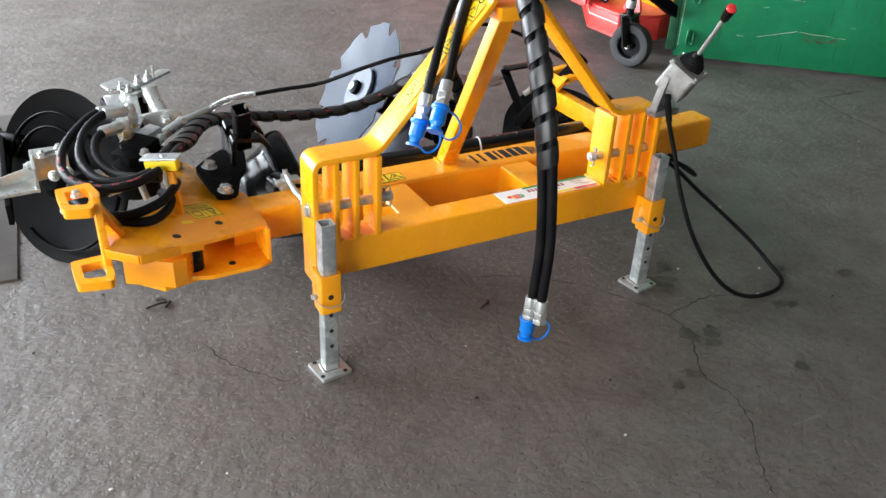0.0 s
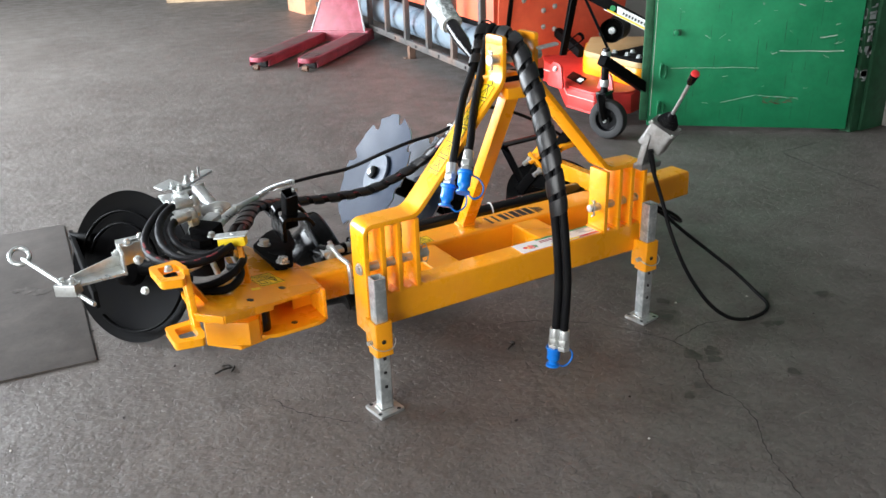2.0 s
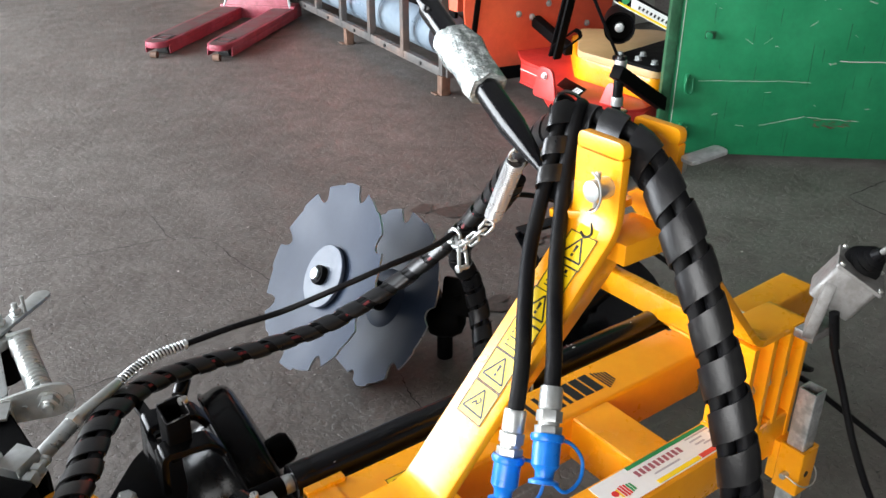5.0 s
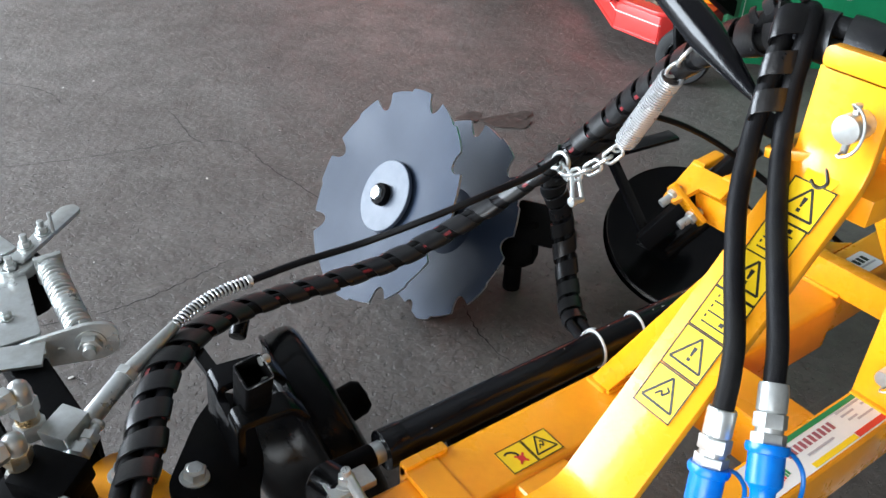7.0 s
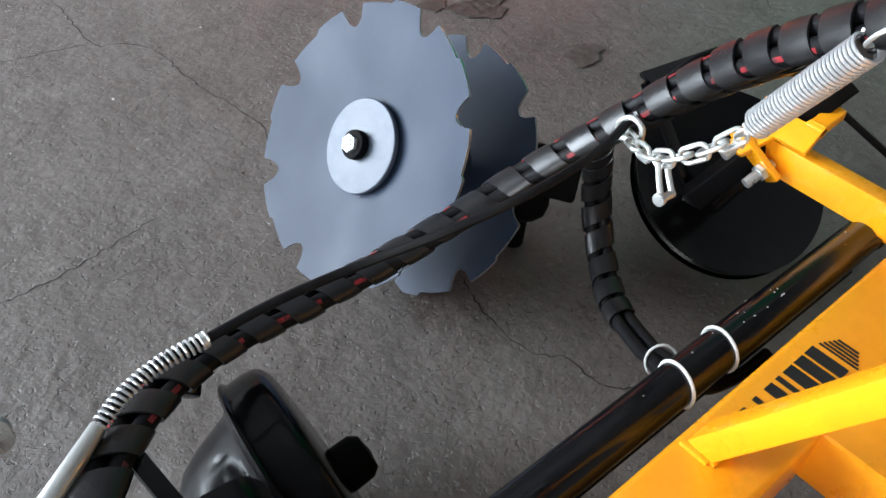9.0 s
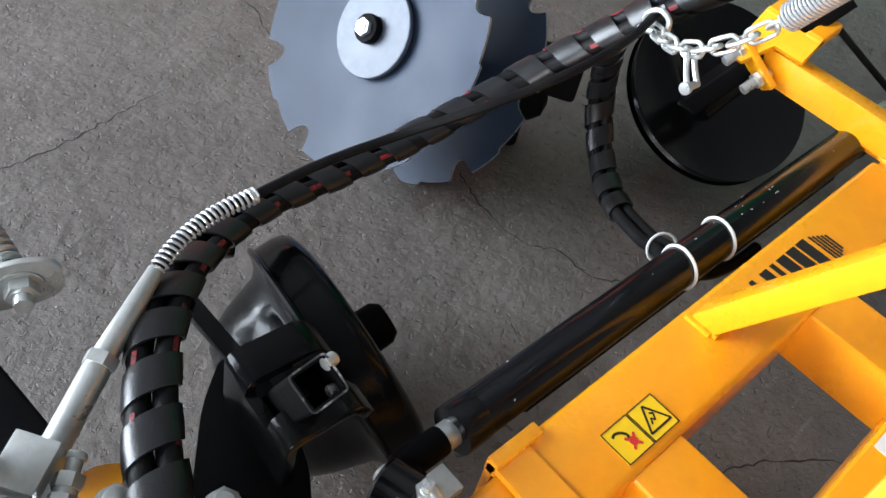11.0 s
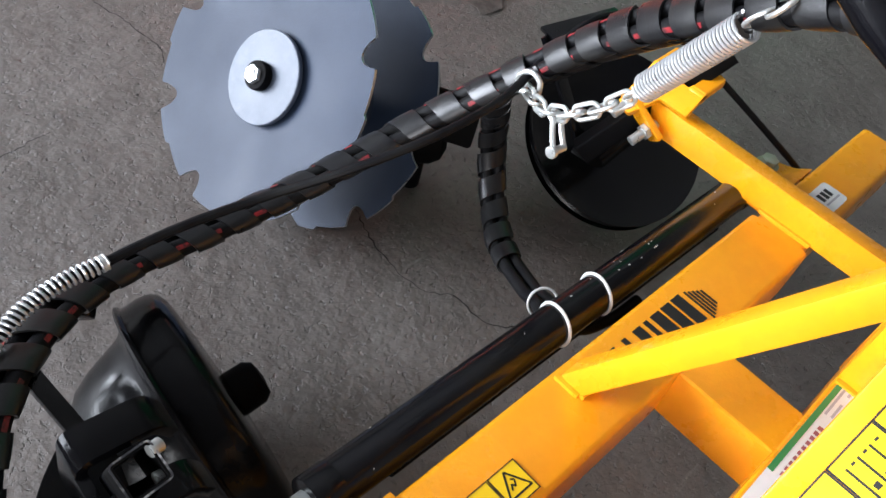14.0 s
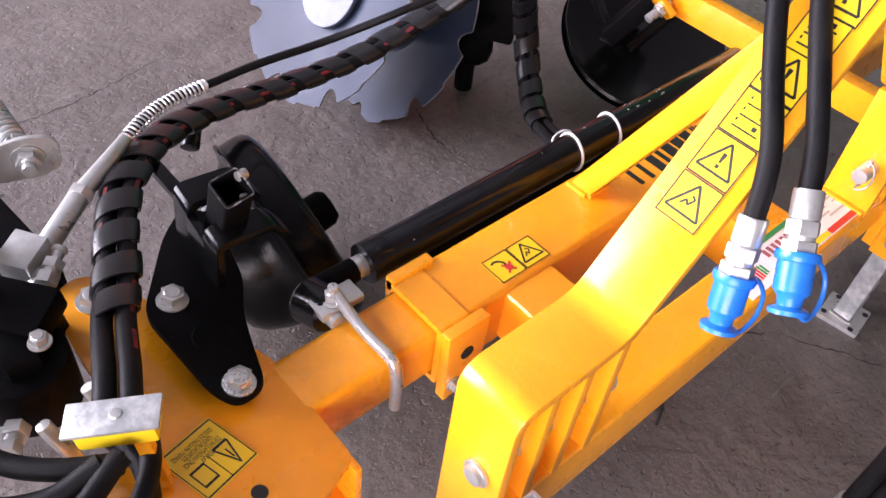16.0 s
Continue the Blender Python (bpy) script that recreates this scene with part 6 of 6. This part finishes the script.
def crate():
    k = thing("roller_crate", "grey steel transport frame holding a blue-grey roller", "transport frame")
    a, b = Vector((1.735, 2.80, 0)), Vector((2.35, 6.9, 0))
    d = (b - a).normalized()
    s = Vector((d.y, -d.x, 0))

    def at(f, side, z):
        return a + d * f + s * side + Vector((0, 0, z))
    L = (b - a).length
    part("bottom_rail", bar(at(0, 0, .115), at(L, 0, .115), .035, .045, .003), FRAME, k)
    part("bottom_rail", bar(at(0, .75, .115), at(L, .75, .115), .035, .045, .003), FRAME, k)
    part("top_rail", bar(at(0, 0, 1.25), at(L, 0, 1.25), .035, .045, .003), FRAME, k)
    part("end_rail", bar(at(0, 0, .115), at(0, .75, .115), .035, .045, .003), FRAME, k)
    for f in np.arange(.02, L, .46):
        part("upright", bar(at(f, 0, .10), at(f + .02, 0, 1.25), .04, .04, .003, up=tuple(d)), FRAME, k)
    for f in (.02, 1.32, 2.7, 3.9):
        part("foot", bar(at(f, 0, 0), at(f, 0, .10), .05, .05, .003, up=tuple(d)), RUST, k, "rusty frame foot")
        part("foot_pad", bar(at(f, 0, .003), at(f + .06, 0, .003), .09, .006, .001), RUST, k)
    for f in np.arange(.25, L, .46):
        part("bolt", rod(at(f, -.018, .115), at(f, -.024, .115), .010, n=10), INK_AND_HOLE, k)
    part("roller", rod(at(.30, .17, .235), at(L, .17, .235), .115, n=40), PIPE, k, "long blue-grey steel roller")
    for f in np.arange(.45, L, .52):
        part("roller_seam", rod(at(f, .17, .235), at(f + .012, .17, .235), .118, n=40, round_=.002), PIPE, k)
    # the orange-red machine carried on the frame
    m = thing("mulcher", "orange-red painted mulching machine standing in the grey frame", "machine")
    base = axes(at(0, .05, .0), at(1, .05, 0))
    hood = [(.95, .40), (.95, .64), (.62, .98), (.25, 1.04), (.10, .96), (.04, .70), (.04, .40)]
    bm = prism([(y, z) for y, z in hood], L - .1, Matrix(((0, 0, 1, .05), (-1, 0, 0, 0), (0, 1, 0, 0), (0, 0, 0, 1))), .01)
    bm.transform(base)
    part("hood", bm, ORANGE_RED, m)
    part("skirt_lip", bar(at(.05, .085, .385), at(L - .05, .085, .385), .02, .03, .004), BLACK_DULL, m)
    part("hood_rib", bar(at(.05, .085, .60), at(L - .05, .085, .60), .012, .025, .004), ORANGE_RED, m)
    side = [(.20, .12), (.95, .12), (1.05, .55), (.90, .95), (.40, 1.02), (.12, .80), (.10, .35)]
    m2 = plane(at(-.02, -.02, 0), s, (0, 0, 1))
    part("side_plate", prism(rounded(side, .12, 5), .012, m2, .002), ORANGE_RED, m, "rounded orange-red side plate with bolts")
    for x, z in ((.42, .38), (.50, .36), (.42, .48), (.50, .50), (.60, .42), (.28, .55), (.75, .6), (.85, .3)):
        part("bolt", hexbolt(m2 @ Vector((x, z, .0)), -Vector(d), .013), GALV, m)
        part("bolt", hexbolt(m2 @ Vector((x, z, .012)), Vector(d) * -1, .013), GALV, m)
    part("guard", bar(m2 @ Vector((.16, .30, -.03)), m2 @ Vector((.24, .95, -.03)), .10, .03, .006, up=tuple(s)), BLACK_DULL, m)
    part("guard", bar(m2 @ Vector((.66, .12, -.02)), m2 @ Vector((.66, .95, -.02)), .035, .02, .004, up=tuple(s)), BLACK_DULL, m)
    part("drive_case", lathe([(0, 0), (0, .17), (.05, .16), (.07, .1), (.07, 0)], m2 @ Vector((.86, .82, -.08)), -Vector(d), 36), BLACK_DULL, m)
    part("base_skid", bar(m2 @ Vector((.10, .09, -.02)), m2 @ Vector((1.0, .09, -.02)), .06, .08, .006), BLACK_DULL, m)


crate()


def caster(parent, x, y, turn, r=.100):
    m = pose(x, y, 0, 0, 0, turn)
    w = part("wheel", lathe([(-.026, .06), (-.030, .075), (-.026, r - .006), (-.012, r), (.012, r), (.026, r - .006), (.030, .075), (.026, .06), (-.026, .06)], m @ Vector((0, 0, r + .002)), m.to_3x3() @ Vector((0, 1, 0)), 48), TYRE, parent, "black rubber caster wheel")
    part("rim", lathe([(-.022, .064), (-.024, .056), (-.010, .050), (-.010, .022), (-.028, .020), (-.028, 0), (.028, 0), (.028, .020), (.010, .022), (.010, .050), (.024, .056), (.022, .064)], m @ Vector((0, 0, r + .002)), m.to_3x3() @ Vector((0, 1, 0)), 40), BLACK, w, "dark wheel rim")
    nuts = [rod(m @ Vector((.036 * math.cos(a), -.012, r + .036 * math.sin(a))), m @ Vector((.036 * math.cos(a), -.020, r + .036 * math.sin(a))), .006, n=6) for a in np.linspace(.4, 5.6, 5)]
    nuts.append(rod(m @ Vector((0, -.045, r)), m @ Vector((0, .045, r)), .010, n=12))
    part("wheel_nut", join(*nuts), ZINC, w)
    fork = [bar(m @ Vector((0, sy * .042, r)), m @ Vector((.03, sy * .042, .235)), .012, .05, .003, up=(1, 0, 0)) for sy in (-1, 1)]
    fork.append(block((.0, -.048, .228), (.055, .048, .242), .003, m))
    part("wheel_fork", join(*fork), BLACK, parent, "black wheel fork")
    part("king_pin", rod(m @ Vector((.03, 0, .24)), m @ Vector((.03, 0, .455)), .019, n=20, round_=.003), BLACK, parent)
    part("king_pin_bush", rod(m @ Vector((.03, 0, .265)), m @ Vector((.03, 0, .300)), .023, n=20, round_=.003), ZINC, parent)
    part("king_pin_bush", rod(m @ Vector((.03, 0, .405)), m @ Vector((.03, 0, .440)), .023, n=20, round_=.003), ZINC, parent)


def mower():
    k = thing("finishing_mower", "red and yellow finishing mower on black caster wheels", "mower")
    caster(k, 1.650, 1.535, 112)
    caster(k, 2.370, 3.130, 112, .095)
    # red deck with its turned-up skirt
    deck = [(2.02, 2.55), (1.985, 2.36), (1.705, 1.93), (1.705, 1.71), (1.875, 1.62), (2.2, 1.75), (2.7, 2.2), (2.8, 2.9), (2.3, 2.95)]
    part("deck", prism(rounded(deck, .05), .02, Matrix.Translation((0, 0, .175)), .004), RED, k)
    rim = []
    for a, b in zip(deck[:5], deck[1:6]):
        rim.append(bar((*a, .132), (*b, .132), .008, .10, .003))
    part("deck_skirt", join(*rim), RED, k, "red deck skirt")
    low = [bar((*a, .085), (*b, .085), .016, .012, .003) for a, b in zip(deck[:5], deck[1:6])]
    part("skirt_edge", join(*low), RED, k)
    part("skirt_line", join(*[bar((a[0] - .006, a[1], .150), (b[0] - .006, b[1], .150), .002, .004, 0) for a, b in zip(deck[:4], deck[1:5])]), CHIP, k)
    part("side_ear", prism(rounded([(0, 0), (.17, 0), (.12, .13), (.03, .135)], .03), .012, plane((1.70, 2.10, .175), (-.10, -.99, 0), (.1, 0, 1)), .002), RED, k, "red lifting ear")
    part("side_ear", prism(rounded([(0, 0), (.13, 0), (.09, .11), (.03, .11)], .03), .012, plane((1.80, 1.80, .175), (.1, -.99, 0), (.1, 0, 1)), .002), RED, k, "red lifting ear")
    part("ear_bolt", hexbolt((1.685, 2.02, .275), (-1, 0, 0), .012), ZINC, k)
    part("label_bar", prism([(0, 0), (.20, 0), (.20, .05), (0, .05)], .004, plane((1.80, 2.06, .206), (-.3, -.95, 0), (.75, -.2, .6)), .001), BLACK, k, "black label strip")
    part("label_mark", join(*[prism([(.13 + .02 * i, .012), (.145 + .02 * i, .012), (.15 + .02 * i, .036), (.135 + .02 * i, .036)], .002, plane((1.80, 2.06, .206), (-.3, -.95, 0), (.75, -.2, .6)) @ Matrix.Translation((0, 0, .003)), 0) for i in range(3)]), WHITE, k)
    part("belt_cover", prism(rounded([(1.98, 2.14), (1.96, 1.66), (2.5, 1.60), (2.6, 2.2), (2.3, 2.5)], .05), .10, Matrix.Translation((0, 0, .1945)), .01), YELLOW, k, "yellow belt cover")
    part("belt_cover_top", prism(rounded([(1.95, 2.10), (1.94, 1.64), (2.5, 1.58), (2.6, 2.2), (2.3, 2.45)], .05), .032, Matrix.Translation((0, 0, .301)), .005), TAN, k)
    part("gear_mount", prism(rounded([(1.945, 1.90), (1.93, 1.62), (2.5, 1.6), (2.5, 2.0)], .03), .014, Matrix.Translation((0, 0, .334)), .003), BLACK_DULL, k)
    for x, y in ((1.985, 1.88), (1.985, 1.78), (1.985, 1.69), (2.04, 1.66), (2.06, 1.82)):
        part("bolt", hexbolt((x, y, .348), (0, 0, 1), .013, .014), GALV, k)
    # black A-frame and arms
    part("arm", bar((1.600, 1.545, .405), (2.06, 1.585, .140), .050, .050, .004), BLACK_DULL, k, "black square arm")
    part("arm", bar((2.34, 3.15, .44), (2.15, 2.35, .26), .05, .05, .004), BLACK_DULL, k, "black square arm")
    top = Vector((1.705, 1.890, .700))
    part("a_frame", bar(top, (1.685, 1.955, .36), .040, .012, .003), BLACK_DULL, k, "black A-frame bar")
    part("a_frame", bar(top + Vector((.02, -.02, 0)), (1.845, 1.755, .37), .034, .012, .003), BLACK_DULL, k, "black A-frame bar")
    part("a_frame", bar(top + Vector((.03, .05, 0)), (1.80, 2.10, .33), .040, .012, .003), BLACK_DULL, k)
    part("apex_plate", prism(rounded([(-.10, -.03), (.06, -.03), (.06, .05), (-.10, .05)], .015), .012, plane(top, (.6, -.75, 0), (0, 0, 1)) @ Matrix.Translation((0, 0, -.006)), .002), BLACK_DULL, k)
    part("apex_bolt", hexbolt(top + Vector((-.02, -.012, .01)), (-.75, -.6, 0), .016, .012), GALV, k)
    slot = square_loop([(-.065, -.024), (.065, -.024), (.075, 0), (.065, .024), (-.065, .024), (-.075, 0)], 0, .013, .010)
    slot.transform(plane((1.80, 2.02, .405), (.55, -.45, .55), (-.4, .2, .6)))
    part("link", slot, BLACK_DULL, k, "black slotted link")
    e = Vector((2.03, 1.56, .480))
    part("top_arm", bar(top + Vector((.03, -.04, -.01)), e, .050, .050, .004), BLACK_DULL, k, "black upper arm")
    d = (e - top).normalized()
    f = Vector((-d.y, d.x, 0)).normalized()
    f = -f if f.y > 0 else f
    for u, w, h, mat, lab in ((.020, .30, .046, WHITE, "white sticker strip on the black arm"),):
        o = top.lerp(e, .34) + f * .0275 + Vector((0, 0, .003))
        part("sticker", bar(o, top.lerp(e, .98) + f * .0275 + Vector((0, 0, .003)), .003, h, 0), mat, k, lab)
    g0, g1 = top.lerp(e, .36) + f * .0300, top.lerp(e, .97) + f * .0300
    part("sticker_mark", bar(g0 - Vector((0, 0, .014)), g1 - Vector((0, 0, .014)), .002, .008, 0), DECAL, k)
    part("sticker_mark", rod(g0 + d * .03 + Vector((0, 0, .006)), g0 + d * .03 + Vector((0, 0, .006)) + f * .002, .015, n=16), GREEN_INK, k)
    for i in range(9):
        q = g0.lerp(g1, .28 + .055 * i) + Vector((0, 0, .006))
        part("sticker_mark", bar(q, q + d * .008, .002, .012, 0), INK_AND_HOLE, k)
    ax = Vector((-.72, -.66, .10)).normalized()
    part("shaft_guard", lathe([(.10, .058), (.104, .064), (.0, .062), (-.30, .070), (-.30, 0), (.02, 0), (.02, .052), (.10, .056)], (1.985, 1.900, .470), ax, 36), BLACK_DULL, k, "black drive shaft guard")
    part("shaft_yoke", rod(Vector((1.985, 1.900, .470)) + ax * .02, Vector((1.985, 1.900, .470)) + ax * .085, .020, n=12, round_=.006), GALV, k)
    w = thing("white_board", "white painted board standing behind the mower", "board")
    part("sheet", block((2.95, 3.50, .0), (4.1, 3.53, 1.7), .003), WHITE, w)
    part("sheet_frame", block((2.92, 3.49, .0), (2.95, 3.54, 1.7), .003), FRAME, w)


mower()


def green_door():
    d = thing("green_door", "open green painted steel door leaf, scratched, with two hinge loops", "door", kind="")
    a, b = Vector((1.925, 1.540, 0)), Vector((2.665, .888, 0))
    t = (b - a).normalized()
    back = Vector((-t.y, t.x, 0))
    if back.y < 0:
        back = -back
    m = plane(a, t, (0, 0, 1))          # x along the leaf, y up, z towards the walker
    L = (b - a).length
    part("leaf", block((0, .024, -.045), (L, 2.05, 0), .004, m), GREEN, d)
    part("edge_strip", block((-.040, .050, -.056), (0, 2.05, .004), .003, m), DARK_GREEN, d, "dark green folded edge")
    part("white_edge", block((.012, .075, .0004), (.0145, 2.0, .0012), 0, m), CHIP, d, "chipped pale line along the edge")
    for z in (.12, .315, 1.4):
        part("hinge_loop", sweep(smooth_path([m @ Vector((.055, z + .03, .002)), m @ Vector((.050, z + .02, .022)), m @ Vector((.050, z - .03, .024)), m @ Vector((.075, z - .035, .022)), m @ Vector((.080, z + .02, .004))], .004), .005, 8), GREEN, d, "green welded hinge loop")
        part("hinge_plate", block((.045, z - .02, .0005), (.062, z + .035, .016), .003, m), GREEN, d)
    part("knob", rod(m @ Vector((.115, .505, 0)), m @ Vector((.115, .505, .022)), .013, n=14, round_=.003), GREEN, d)
    part("knob_plate", block((.10, .490, .0002), (.14, .520, .004), .001, m), DARK_GREEN, d)
    rnd = random.Random(11)
    sc = []

    def scratch(x, y, l, slope, w):
        pts = [m @ Vector((x + l * k / 8, y + slope * l * k / 8 + rnd.uniform(-.0015, .0015), .0008)) for k in range(9)]
        bm = bmesh.new()
        rows = [[bm.verts.new(p + Vector((0, 0, s * w * rnd.uniform(.5, 1)))) for s in (-1, 1)] for p in pts]
        for p, q in zip(rows[:-1], rows[1:]):
            bm.faces.new((p[0], p[1], q[1], q[0]))
        return bm
    sc += [scratch(.10, .325, .30, .02, .0010), scratch(.40, .333, .13, -.03, .0008), scratch(.62, .415, .30, .005, .0022), scratch(.36, .150, .17, .25, .0012), scratch(.54, .190, .20, -.06, .0009), scratch(.80, .48, .08, .18, .0016)]
    for k in range(26):
        sc.append(scratch(rnd.uniform(.05, .9), rnd.uniform(.08, .8), rnd.uniform(.006, .035), rnd.uniform(-1, 1), rnd.uniform(.0006, .0014)))
    part("scratch", join(*sc), CHIP, d, "pale scratches in the green paint")
    dk = [scratch(.46, .10, .001, 0, .05)] + [scratch(rnd.uniform(.1, .9), rnd.uniform(.07, .8), rnd.uniform(.001, .0022), 2, rnd.uniform(.006, .07)) for k in range(34)]
    part("scuff", join(*dk), DARK_GREEN, d, "dark scuffs and drips in the paint")
    rs = [scratch(rnd.uniform(.56, .72), rnd.uniform(.15, .185), rnd.uniform(.01, .04), rnd.uniform(-.3, .3), rnd.uniform(.001, .003)) for k in range(16)]
    part("rust_patch", join(*rs), RUST, d, "rust showing through the paint")
    # door post with flaking paint and the wall beside it
    p = thing("door_post", "dark green door post with flaking pale paint", "door post", kind="structure")
    part("post", block((2.70, .885, 0), (2.765, .945, 2.3), .004), DARK_GREEN, p)
    fl = []
    for k in range(70):
        z, y = rnd.uniform(.25, 1.2), rnd.uniform(.889, .94)
        fl.append(block((2.697, y, z), (2.6995, y + rnd.uniform(.004, .015), z + rnd.uniform(.006, .05)), 0))
        fl.append(block((rnd.uniform(2.70, 2.75), .882, z), (rnd.uniform(2.74, 2.765), .8845, z + rnd.uniform(.005, .04)), 0))
    part("paint_flake", join(*fl), PIPE_PALE, p, "pale flaking paint")
    part("post", block((2.77, .87, 0), (2.95, 1.05, 2.4), .006), DARK_GREEN, p)
    w = tagged(part("wall_inner", block((2.95, .80, 0), (5.2, 1.1, 3.2), .01), PLASTER), "stained pale wall beside the green door", "wall", kind="structure")


green_door()


def far_things():
    # wooden pallet far back
    p = thing("wooden_pallet", "weathered wooden pallet lying far back on the floor", "pallet")
    m = pose(2.05, 9.35, 0, 0, 0, -24)
    for y in (-.35, 0, .35):
        part("bearer", block((-.6, y - .04, .022), (.6, y + .04, .100), .003, m), WOOD, p)
        part("board", block((-.6, y - .045, 0), (.6, y + .045, .022), .002, m), WOOD, p)
    for k in range(7):
        x = -.55 + k * .183
        part("board", block((x - .05, -.4, .1005), (x + .05, .4, .122), .002, m), WOOD, p)
    c = thing("orange_carton_stack", "torn orange cardboard and wrapping heaped behind the pallet jack", "cartons")
    rnd = random.Random(3)
    for k in range(9):
        x, y, z = 2.45 + rnd.uniform(-.2, .25), 7.15 + rnd.uniform(-.2, .4), .20 + .045 * k
        part("carton", block((-.17, -.10, -.02), (.17, .10, .02), .006, pose(x, y, z, rnd.uniform(-16, 16), rnd.uniform(-16, 16), rnd.uniform(0, 180))), CARD, c)
    part("leg", block((2.25, 7.0, 0), (2.75, 7.5, .18), .010), CARD, c)
    g = thing("green_crate", "green painted steel crate far back beside the frame", "crate")
    part("side", block((3.05, 9.6, .02), (3.9, 9.66, .5), .006), DARK_GREEN, g)
    part("side", block((3.05, 9.66, .02), (3.11, 10.3, .5), .006), DARK_GREEN, g)
    part("floor", block((3.05, 9.6, 0), (3.9, 10.3, .02), .003), DARK_GREEN, g)


far_things()
